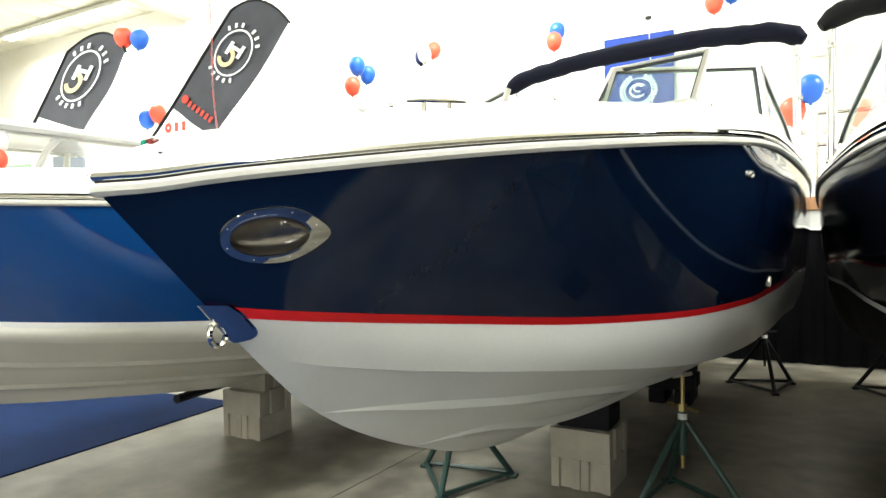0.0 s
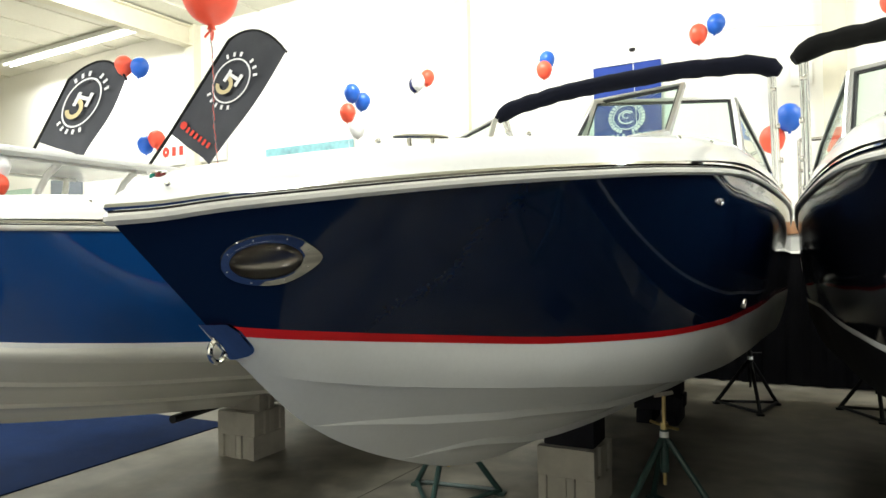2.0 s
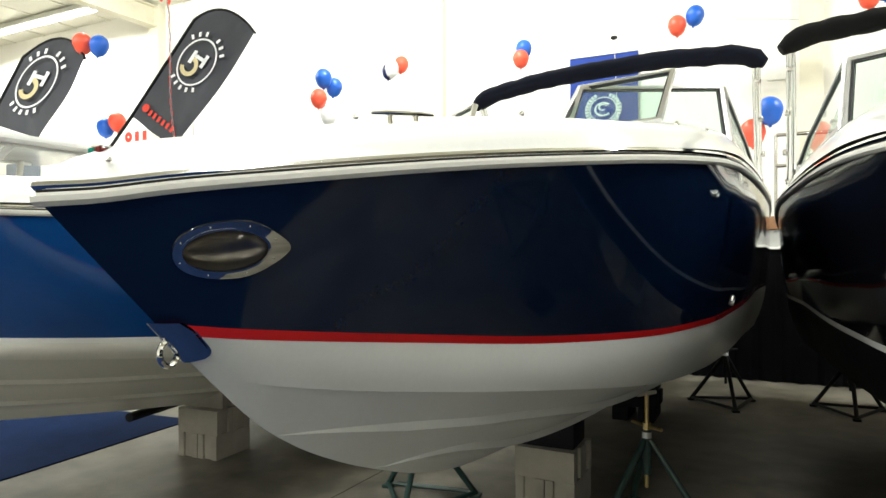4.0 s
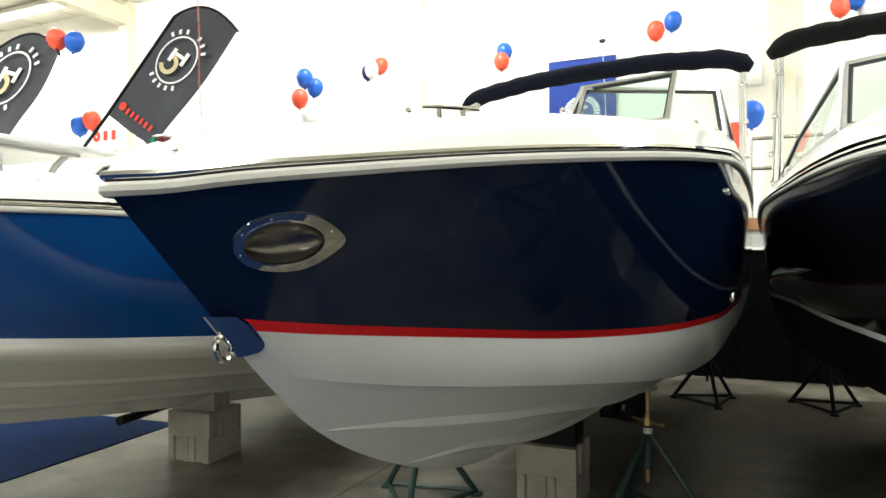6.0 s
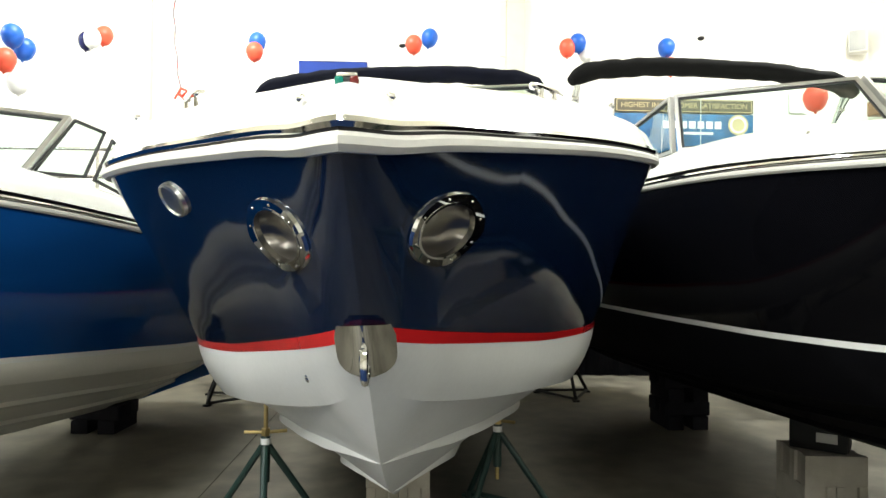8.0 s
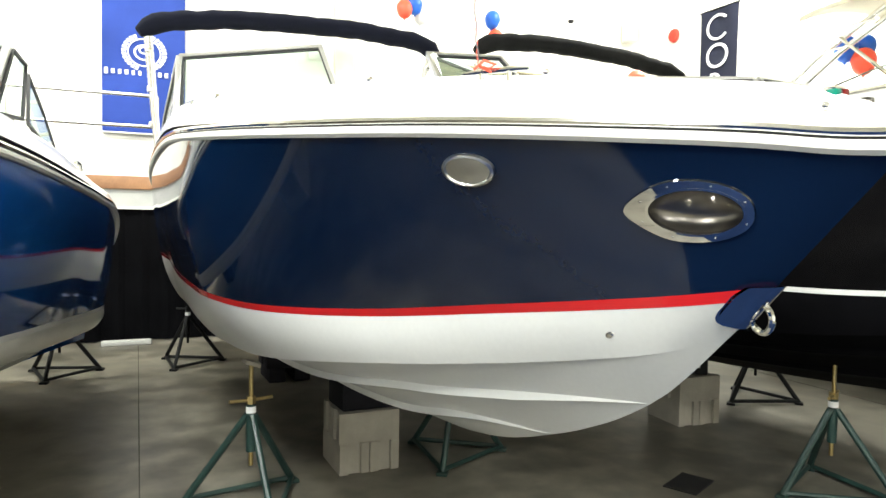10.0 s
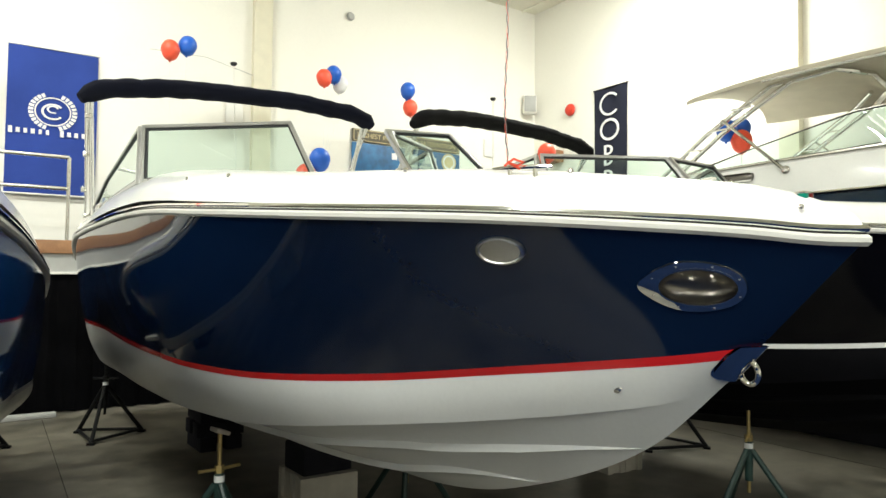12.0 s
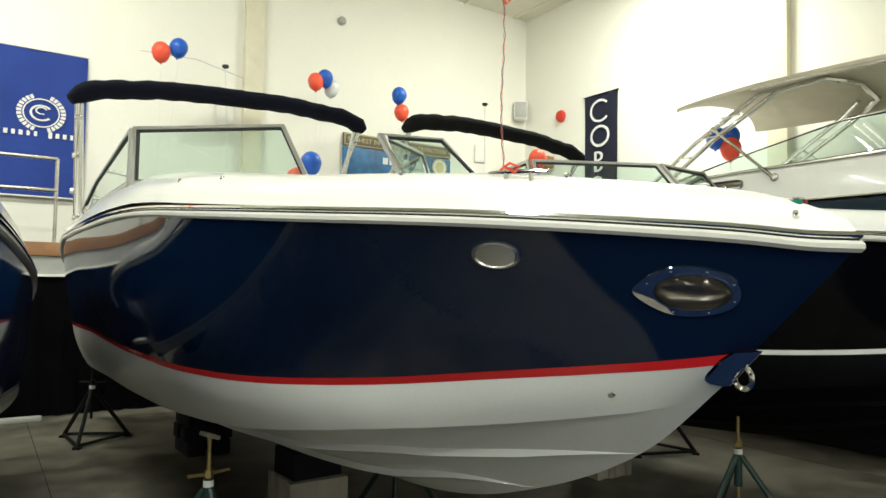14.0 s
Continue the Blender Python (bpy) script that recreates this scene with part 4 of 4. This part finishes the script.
# ---- banners and signs ----
def wavy_cloth(w, h, amp=0.02, nx=24, nz=10, folds=3.0):
    bm = bmesh.new()
    rows = [[(w * (i / nx - 0.5), amp * math.sin(folds * math.pi * i / nx + k * 0.35) + 0.3 * amp * math.sin(9 * i / nx + k), h * (k / nz - 0.5)) for i in range(nx + 1)] for k in range(nz + 1)]
    grid(bm, rows)
    r = bmesh.ops.extrude_face_region(bm, geom=bm.faces[:])
    bmesh.ops.translate(bm, verts=[v for v in r["geom"] if isinstance(v, bmesh.types.BMVert)], vec=(0, 0.006, 0))
    return bm


def arc_band(bm, r0, r1, a0, a1, y, ax=1.0, n=20, c=(0, 0), th=0.004):
    rows = [[(c[0] + r * math.cos(a) * ax, yy, c[1] + r * math.sin(a)) for r, yy in ((r0, y), (r0, y - th), (r1, y - th), (r1, y))] for a in (radians(a0 + (a1 - a0) * i / n) for i in range(n + 1))]
    grid(bm, rows)
    return bm


def wall_banner():
    b = root("wall_banner", pose(-1.235, 9.44, 3.63, 0, 0, 0), "royal blue cloth banner with white wreath emblem on the wall", "banner")
    part("cloth", wavy_cloth(1.04, 1.92, 0.008), FLAG_BLUE, b)
    bm = bmesh.new()
    for a0 in range(112, 250, 12):
        arc_band(bm, 0.200, 0.252, a0, a0 + 9, -0.02, 1.12, 4, c=(0, 0.13))
        arc_band(bm, 0.200, 0.252, 180 - a0 - 9, 180 - a0, -0.02, 1.12, 4, c=(0, 0.13))
    arc_band(bm, 0.175, 0.190, 0, 360, -0.02, 1.12, 36, c=(0, 0.13))
    part("wreath", bm, PRINT_WHITE, b, "white wreath print")
    bm = bmesh.new()
    arc_band(bm, 0.085, 0.108, 40, 320, -0.021, 1.25, c=(0.0, 0.13))
    arc_band(bm, 0.035, 0.052, 20, 300, -0.021, 1.4, c=(0.0, 0.16))
    part("emblem_curl", bm, PRINT_WHITE, b)
    for i, w in enumerate((0.075, 0.075, 0.065, 0.075, 0.06, 0.06, 0, 0.07, 0.075, 0.075, 0.06, 0.055)):
        if w:
            part("print_bar", boxed((-0.47 + i * 0.083, -0.02, -0.15), (w * 0.6, 0.004, 0.085 if i in (0, 7) else 0.062)), PRINT_WHITE, b, smooth=False)
    part("batten", tubed([(-0.54, -0.01, 0.965), (0.54, -0.01, 0.965)], 0.012, 8), WHITE_PAINT, b)
    part("batten", tubed([(-0.54, -0.01, -0.965), (0.54, -0.01, -0.965)], 0.012, 8), WHITE_PAINT, b)


wall_banner()


def side_banner():
    b = root("side_banner", pose(7.125, 7.46, 3.95, 0, 0, -90), "dark navy vertical banner with cream printed shapes", "banner")
    # local x runs along the wall; the printed face looks into the hall
    part("cloth", wavy_cloth(0.76, 2.10, 0.008), FLAG_NAVY, b)
    fy = -0.022
    part("print_ring", arc_band(bmesh.new(), 0.165, 0.205, 40, 320, fy, 1.15, 28, c=(0.0, 0.76)), PRINT_WHITE, b)
    part("print_ring", arc_band(bmesh.new(), 0.150, 0.195, 0, 360, fy, 1.15, 32, c=(0.0, 0.31)), PRINT_WHITE, b)
    for z in (-0.14, -0.58):
        part("print_bar", boxed((-0.10, fy, z), (0.055, 0.004, 0.36)), PRINT_WHITE, b, smooth=False)
        for dz in (-0.09, 0.09):
            part("print_ring", arc_band(bmesh.new(), 0.055, 0.092, -95, 95, fy, 1.5, 16, c=(-0.06, z + dz)), PRINT_WHITE, b)
    part("batten", tubed([(-0.40, 0.0, 1.06), (0.40, 0.0, 1.06)], 0.014, 8), BLACK_PAINT, b)


side_banner()


def text_plate(parent, txt, size, mat, m, label=""):
    cu = bpy.data.curves.new("lettering", "FONT")
    cu.body, cu.size, cu.align_x, cu.align_y, cu.extrude = txt, size, "CENTER", "CENTER", 0.003
    ob = bpy.data.objects.new("lettering", cu)
    me = bpy.data.meshes.new_from_object(ob)
    bpy.data.objects.remove(ob)
    me.materials.append(mat)
    o = new("lettering", me)
    o.parent = parent
    o.matrix_basis = m
    return o


def wall_sign():
    s = root("wall_sign", pose(4.20, 9.46, 3.78), "blue printed wall sign under a brown lettered strip", "sign")
    part("strip", boxed((0, 0, 0.235), (2.18, 0.03, 0.21), 0.004), surface("brown_sign", (0.11, 0.095, 0.06), 0.6), s, "brown strip with cream border")
    bm = bmesh.new()
    for z in (0.325, 0.145):
        box(bm, (0, -0.018, z), (2.12, 0.004, 0.012))
    for x in (-1.06, 1.06):
        box(bm, (x, -0.018, 0.235), (0.012, 0.004, 0.18))
    part("border", bm, PRINT_GOLD, s, smooth=False)
    text_plate(s, "HIGHEST IN CUSTOMER SATISFACTION", 0.112, PRINT_GOLD, Matrix.Translation((0, -0.017, 0.235)) @ Matrix.Rotation(radians(90), 4, "X"))
    part("panel", boxed((0.0, 0, -0.20), (2.18, 0.03, 0.62), 0.004), PRINT_SEA, s, "sea blue photo print")
    for i in range(7):
        part("print_bar", boxed((-0.28 + i * 0.135, -0.018, -0.06), (0.105, 0.004, 0.115)), PRINT_WHITE, s, smooth=False)
    part("print_bar", boxed((0.18, -0.018, -0.19), (0.55, 0.004, 0.04)), PRINT_WHITE, s, smooth=False)
    bm = arc_band(bmesh.new(), 0.0, 0.16, 0, 360, -0.016, 1.0, c=(0.85, -0.05))
    part("seal", bm, PRINT_GOLD, s, "round gold seal print")
    bm = arc_band(bmesh.new(), 0.10, 0.13, 0, 360, -0.021, 1.0, c=(0.85, -0.05))
    part("seal_ring", bm, PRINT_WHITE, s)


wall_sign()


def teal_sign():
    s = root("wall_sign", pose(-7.68, 9.46, 3.50), "teal seascape photo panel on the wall", "sign")
    part("panel", boxed((0, 0, 0), (2.3, 0.03, 0.92), 0.004), PRINT_TEAL, s)
    part("print_patch", boxed((0.45, -0.018, -0.08), (1.1, 0.004, 0.26)), PRINT_SEA, s, smooth=False)
    part("print_patch", boxed((0.3, -0.018, -0.30), (0.7, 0.004, 0.14)), PRINT_GOLD, s, smooth=False)
    w = root("wall_sign", pose(-11.2, 9.46, 4.16), "white wall sign with red printed shapes", "sign")
    part("panel", boxed((0, 0, 0), (2.4, 0.03, 0.62), 0.004), WHITE_PAINT, w)
    bm = arc_band(bmesh.new(), 0.03, 0.12, 0, 360, -0.016, 1.0, c=(-0.80, 0.02))
    part("print_disc", bm, PRINT_RED, w)
    for i in range(6):
        part("print_bar", boxed((-0.52 + i * 0.25, -0.018, 0.02), (0.13, 0.004, 0.21)), PRINT_RED, w, smooth=False)


teal_sign()


def feather_flag(y, top, tr, br, bl, base, red):
    """Feather flag on a bowed pole; corners are x, z on the plane y."""
    f = root("feather_flag", pose(0, y, 0), "charcoal feather flag with white oval emblem on a black pole", "flag", "feather flags")
    P = {k: Vector((v[0], 0, v[1])) for k, v in (("top", top), ("tr", tr), ("br", br), ("bl", bl), ("base", base))}
    up = (P["tr"] - P["br"])
    lead = P["bl"] + up * 0.86
    edge = [P["bl"].lerp(lead, i / 10) for i in range(11)]
    mid = P["top"]
    for i in range(1, 11):
        t = i / 10
        edge.append((1 - t) ** 2 * lead + 2 * t * (1 - t) * (mid + (mid - lead.lerp(P["tr"], 0.5)) * 0.9) + t * t * P["tr"])
    trail = [P["br"].lerp(P["tr"], min(1, i / 16)) for i in range(21)]
    rows = []
    for i, (a, b) in enumerate(zip(edge, trail)):
        rows.append([a.lerp(b, j / 12) + Vector((0, 0.03 * math.sin(j * 0.9 + i * 0.35) * j / 12, 0)) for j in range(13)])
    bm = bmesh.new()
    grid(bm, rows)
    r = bmesh.ops.extrude_face_region(bm, geom=bm.faces[:])
    bmesh.ops.translate(bm, verts=[v for v in r["geom"] if isinstance(v, bmesh.types.BMVert)], vec=(0, 0.005, 0))
    part("cloth", bm, FLAG_GREY, f)
    part("pole", tubed([P["base"], P["bl"]] + edge[1:], [0.022] * 12 + [0.015] * (len(edge) - 10), 8), BLACK_PAINT, f, "black bowed pole")
    ux = (P["br"] - P["bl"]).normalized()
    uz = up.normalized()
    w = (P["br"] - P["bl"]).length
    c = P["bl"] + ux * w * 0.50 + uz * up.length * 0.62
    F = Matrix((( ux.x, 0, uz.x, c.x), (0, 1, 0, -0.045), (ux.z, 0, uz.z, c.z), (0, 0, 0, 1)))
    R = w * 0.36
    bm = arc_band(bmesh.new(), R * 0.93, R, 0, 360, 0, 0.86, 40)
    bm.transform(F)
    part("emblem_ring", bm, PRINT_WHITE, f)
    bm = bmesh.new()
    for p, s in (((-0.30, 0, 0.10), (0.16, 0.004, 0.55)), ((0.30, 0, 0.18), (0.16, 0.004, 0.55)), ((0, 0, 0.20), (0.5, 0.004, 0.14))):
        box(bm, [v * R for v in p], (s[0] * R, 0.004, s[2] * R))
    bm.transform(F)
    part("emblem_bars", bm, PRINT_WHITE, f, smooth=False)
    bm = arc_band(bmesh.new(), R * 0.24, R * 0.42, -160, 90, 0.0, 1.0, c=(-R * 0.2, -R * 0.28))
    bm.transform(F)
    part("emblem_curl", bm, PRINT_GOLD, f)
    for side, n in ((1, 7), (-1, 5)):
        for i in range(n):
            bm = bmesh.new()
            a = radians(90 + (i - (n - 1) / 2) * -17) if side > 0 else radians(-90 + (i - (n - 1) / 2) * 17)
            m = Matrix.Translation((R * 1.17 * math.cos(a) * 0.92, 0, R * 1.17 * math.sin(a))) @ Matrix.Rotation(-(a - side * math.pi / 2), 4, "Y")
            if not (side > 0 and i == 3):
                box(bm, (0, 0, 0), (R * 0.11, 0.004, R * 0.19), 0, m)
                bm.transform(F)
                part("print_bar", bm, PRINT_WHITE, f, smooth=False)
    if red:
        c2 = P["bl"] + ux * w * 0.50 + uz * up.length * 0.12
        F2 = F.copy()
        F2.translation = (c2.x, -0.045, c2.z)
        bm = arc_band(bmesh.new(), 0.0, R * 0.18, 0, 360, 0, 1.0, c=(-R * 0.85, R * 0.05))
        bm.transform(F2)
        part("print_disc", bm, PRINT_RED, f)
        for i in range(6):
            bm = boxed((-R * 0.52 + i * R * 0.27, 0, 0), (R * 0.13, 0.004, R * 0.26))
            bm.transform(F2)
            part("print_bar", bm, PRINT_RED, f, smooth=False)


feather_flag(5.2, (-4.73, 4.55), (-4.26, 4.19), (-5.62, 2.91), (-6.42, 3.41), (-6.90, 2.99), True)
feather_flag(4.6, (-7.00, 4.38), (-6.52, 4.04), (-7.45, 3.10), (-8.60, 3.42), (-9.05, 2.98), False)


# ---- boats behind ----
def t_top_boat():
    b = root("center_console_boat", pose(-7.75, 4.0, 0, 0, 0, 2), "white center console boat with a white hard T-top", "boat")
    bm = bmesh.new()
    rows = []
    for i in range(25):
        y = -3.2 + 6.6 * i / 24
        w = 1.15 * min(1, (max(0.0, (i / 24)) ** 0.55) * 1.25)
        k = 0.30 + 0.75 * (1 - i / 24) ** 3
        rows.append([(-w, y, 1.72), (-w * 0.93, y, 1.3), (-w * 0.8, y, 0.8), (0, y, k), (w * 0.8, y, 0.8), (w * 0.93, y, 1.3), (w, y, 1.72), (w * 0.86, y, 1.78), (-w * 0.86, y, 1.78), (-w, y, 1.72)])
    grid(bm, rows)
    bm.faces.new([v for v in bm.verts][-10:-1])
    part("hull", bm, WHITE_GEL, b)
    part("console", boxed((0, 0.3, 1.95), (0.85, 1.0, 0.75), 0.08), WHITE_GEL, b)
    part("console_screen", boxed((0, -0.18, 2.45), (0.75, 0.02, 0.30), 0.006), GLASS, b)
    part("hard_top", boxed((0, 0.1, 2.96), (2.25, 2.9, 0.07), 0.03), WHITE_GEL, b, "white fibreglass hard top")
    for sx in (-1, 1):
        for y0, y1 in ((-0.35, -0.15), (0.75, 0.95)):
            part("top_leg", tubed([(sx * 0.52, y0, 1.75), (sx * 0.56, y0 + 0.02, 2.3), (sx * 0.66, y1, 2.75), (sx * 0.80, y1 + 0.1, 2.93)], 0.042, 10), WHITE_PAINT, b)
        part("top_rail", tubed([(sx * 0.80, -0.9, 2.90), (sx * 0.80, 1.2, 2.90)], 0.022, 8), WHITE_PAINT, b)
        part("grab_rail", tubed([(sx * 0.98, -1.6, 1.80), (sx * 1.0, -1.5, 1.98), (sx * 1.03, 1.6, 1.98), (sx * 1.03, 1.7, 1.80)], 0.016, 8), STEEL, b)
    part("cradle", boxed((0, 0.4, 0.22), (0.5, 3.2, 0.44), 0.02), WOOD_DARK, b, "dark timber cradle")


t_top_boat()


def cruiser():
    b = root("cabin_cruiser", pose(5.85, 2.6, 0), "white cabin cruiser with navy hull and sand hardtop", "boat")
    bm = bmesh.new()
    rows = []
    for i in range(31):
        y = -3.4 + 6.4 * i / 30
        w = 1.02 * min(1.0, 0.45 + 1.5 * min(1, i / 14) ** 0.8 * 0.55)
        rows.append([(-w, y, 2.48), (-w * 0.97, y, 1.7), (-w * 0.85, y, 0.95), (0, y, 0.48), (w * 0.85, y, 0.95), (w * 0.97, y, 1.7), (w, y, 2.48)])
    vs = grid(bm, rows)
    bm.faces.new(vs[0])
    bm.faces.new(vs[-1])
    part("hull", bm, NAVY, b, "dark navy hull")
    bm = bmesh.new()
    rows = []
    for i in range(31):
        y = -3.4 + 6.4 * i / 30
        w = 1.03 * min(1.0, 0.45 + 1.5 * min(1, i / 14) ** 0.8 * 0.55)
        h = 2.80 + 0.10 * math.sin(math.pi * i / 30)
        rows.append([(-w, y, 2.485), (-w * 0.99, y, 2.60), (-w * 0.93, y, h - 0.05), (-w * 0.85, y, h), (w * 0.85, y, h), (w * 0.93, y, h - 0.05), (w * 0.99, y, 2.60), (w, y, 2.485)])
    vs = grid(bm, rows)
    bm.faces.new(vs[0])
    bm.faces.new(vs[-1])
    part("deck", bm, WHITE_GEL, b, "white moulded deck and cabin side")
    for sx in (-1, 1):
        framed_pane(b, [(0.90 * sx, 1.75, 2.86), (0.92 * sx, -0.9, 2.90), (0.86 * sx, -0.75, 3.30), (0.86 * sx, -0.2, 3.27), (0.88 * sx, 0.9, 3.05)], material=STEEL_SATIN)
        part("port_window", boxed((0.985 * sx, 0.95, 2.74), (0.02, 0.40, 0.10), 0.045), DARK_GLASS, b, "dark oval cabin window")
        part("rail_seam", tubed([(1.035 * sx, 2.9, 2.50), (1.035 * sx, -2.0, 2.50)], 0.02, 8), STEEL, b)
        for dy in (0.0, 0.22):
            part("arch_leg", tubed([(0.98 * sx, 2.05 - dy, 2.78), (0.95 * sx, 1.35 - dy, 3.28), (0.88 * sx, 0.62 - dy, 3.70), (0.6 * sx, 0.30 - dy, 3.80)], 0.028, 10), STEEL, b, "polished stainless arch tube")
        for k in range(4):
            part("arch_rung", tubed([(0.975 * sx, 1.85 - k * 0.28, 2.93 + k * 0.19), (0.975 * sx, 1.63 - k * 0.28, 2.93 + k * 0.19)], 0.012, 8), STEEL, b)
        part("arch_stay", tubed([(0.95 * sx, 1.15, 3.42), (0.99 * sx, 0.42, 2.78)], 0.018, 8), STEEL, b)
    rows, rims = [], ([], [])
    for i in range(25):
        t = i / 24
        y, half = 1.50 - 3.5 * t, 1.04 * (0.80 + 0.20 * min(1, t * 3.5) ** 0.6)
        z = 3.71 + 0.16 * math.sin(math.pi * min(1, t * 0.60 + 0.02)) - 0.24 * t
        row = []
        for j in range(17):
            u = -1 + j / 8
            row.append((half * u, y + 0.20 * u * u * (1 - t), z + 0.13 * (1 - abs(u) ** 3.0)))
        rows.append(row)
        for k, sx in enumerate((-1, 1)):
            rims[k].append((half * 0.985 * sx, y + 0.20 * (1 - t), z - 0.004))
    bm = bmesh.new()
    grid(bm, rows)
    r = bmesh.ops.extrude_face_region(bm, geom=bm.faces[:])
    bmesh.ops.translate(bm, verts=[v for v in r["geom"] if isinstance(v, bmesh.types.BMVert)], vec=(0, 0, 0.045))
    top = part("hardtop", bm, SAND_CANVAS, b, "sand coloured hardtop")
    for rim in rims:
        part("rim_tube", tubed(rim[7:], 0.020, 8), STEEL_SATIN, top, "satin steel edge tube")
    for sx in (-1, 1):
        bm = bmesh.new()
        bmesh.ops.create_icosphere(bm, subdivisions=2, radius=0.045, matrix=Matrix.Translation((0.99 * sx, 0.40, 2.77)) @ Matrix.Diagonal((0.6, 1, 1, 1)))
        part("stay_foot", bm, STEEL_SATIN, b, "round stainless stay foot")
    part("hardtop_frame", tubed([(-0.88, 0.4, 3.70), (-0.6, 0.1, 3.80), (0, 0.0, 3.84), (0.6, 0.1, 3.80), (0.88, 0.4, 3.70)], 0.03, 8), STEEL, b)
    part("cradle", boxed((0, 0.6, 0.26), (0.6, 3.6, 0.52), 0.02), WOOD_DARK, b, "dark timber cradle")


cruiser()


# ---- wall fittings ----
GREY_STEEL = surface("grey_steel_door", (0.16, 0.18, 0.21), 0.5, 0, 0.1)


def wall_fittings():
    bell = root("fire_bell", pose(7.127, 8.45, 4.80, 0, -90, 0), "round red fire alarm bell on the wall", "alarm bell")
    part("gong", lathe(bmesh.new(), [(0, 0.07), (0.06, 0.068), (0.10, 0.05), (0.115, 0.02), (0.115, 0.0), (0, 0.0)], 20), PRINT_RED, bell, "red painted gong")
    part("back_box", boxed((0, 0, -0.005), (0.12, 0.12, 0.03), 0.005), PRINT_RED, bell)
    sp = root("wall_speaker", pose(6.90, 9.36, 5.05, 0, 0, -35), "small off-white loudspeaker on a bracket", "loudspeaker")
    part("cabinet", boxed((0, 0, 0), (0.26, 0.20, 0.36), 0.03), WHITE_PAINT, sp)
    part("grille", boxed((0, -0.104, 0), (0.22, 0.01, 0.31), 0.01), GREY_PLASTIC, sp)
    part("bracket", boxed((0.0, 0.13, 0.0), (0.06, 0.12, 0.05), 0.005), GREY_PLASTIC, sp)
    bx = root("wooden_wall_box", pose(7.02, 8.9, 3.95), "small wooden box fixed to the wall", "wall box")
    part("case", boxed((0, 0, 0), (0.20, 0.55, 0.22), 0.01), WOOD, bx)
    for x, z in ((1.15, 4.1), (6.0, 4.1)):
        pb = root("wall_notice", pose(x, 9.47, z), "white sheet notice fixed to the wall", "notice")
        part("sheet", boxed((0, 0, 0), (0.26, 0.02, 0.32), 0.003), WHITE_PAINT, pb)
    d = root("smoke_detector", pose(3.05, 9.47, 6.0, 90, 0, 0), "small round white detector on the wall", "detector")
    part("case", lathe(bmesh.new(), [(0, 0.05), (0.05, 0.045), (0.07, 0.02), (0.07, 0), (0, 0)], 16), GREY_PLASTIC, d)
    e = root("door", pose(-16.0, 9.46, 0), "tall grey steel service door in the back wall", "door", kind="structure")
    part("leaf", boxed((0, 0, 1.92), (1.35, 0.06, 3.84), 0.01), GREY_STEEL, e)
    part("handle", tubed([(0.38, -0.05, 1.02), (0.38, -0.10, 1.02), (0.28, -0.10, 1.02)], 0.012, 8), STEEL_SATIN, e)
    w = tagged(part("balloon_wire", tubed([(-0.22, 8.55, 4.56), (0.5, 8.6, 4.60), (1.42, 9.42, 4.70)], 0.004, 5), GREY_PLASTIC), "thin grey wire strung to the wall", "wire")


wall_fittings()


def bow_cleat_balloon():
    """Red balloon tied to the bow cleat with a twisted foil ribbon and a red bow."""
    base, top = Vector((-0.518, 0.79, 2.0)), Vector((-0.538, 0.775, 2.72))
    b = root("balloon", Matrix.Translation(top), "shiny red latex balloon tied to a deck cleat", "balloon", "party balloons")
    body = new("latex_skin", balloon_mesh("latex_skin_red", RED_LATEX))
    body.parent = b
    body.matrix_basis = pose(0, 0, 0, 4, -3, 60)
    neck, foot = Vector((0, 0, -0.17)), base - top
    for turn, mat in ((0.0, FOIL), (math.pi, RED_LATEX)):
        curl = [neck.lerp(foot, t) + Vector((0.0024 * math.cos(t * 46 + turn) + 0.006 * math.sin(t * 7), 0.0024 * math.sin(t * 46 + turn), 0)) for t in (i / 90 for i in range(91))]
        part("ribbon", tubed(curl, 0.0008 if mat is RED_LATEX else 0.0018, 5), mat, b)
    part("knot", tubed([neck + Vector((-0.03, 0, -0.03)), neck + Vector((0, 0.008, 0.0)), neck + Vector((0.012, 0, -0.045)), neck + Vector((0.03, -0.01, -0.02))], 0.005, 6), RED_LATEX, b, "red ribbon knot")
    part("ribbon_bow", tubed([foot + Vector(v) for v in ((-0.01, 0.0, -0.01), (0.012, -0.018, 0.012), (0.035, -0.04, 0.0), (0.02, -0.028, -0.01), (0.0, -0.008, 0.0), (0.025, -0.035, -0.02))], 0.0045, 6, squash=0.4), RED_LATEX, b, "red ribbon bow")


bow_cleat_balloon()
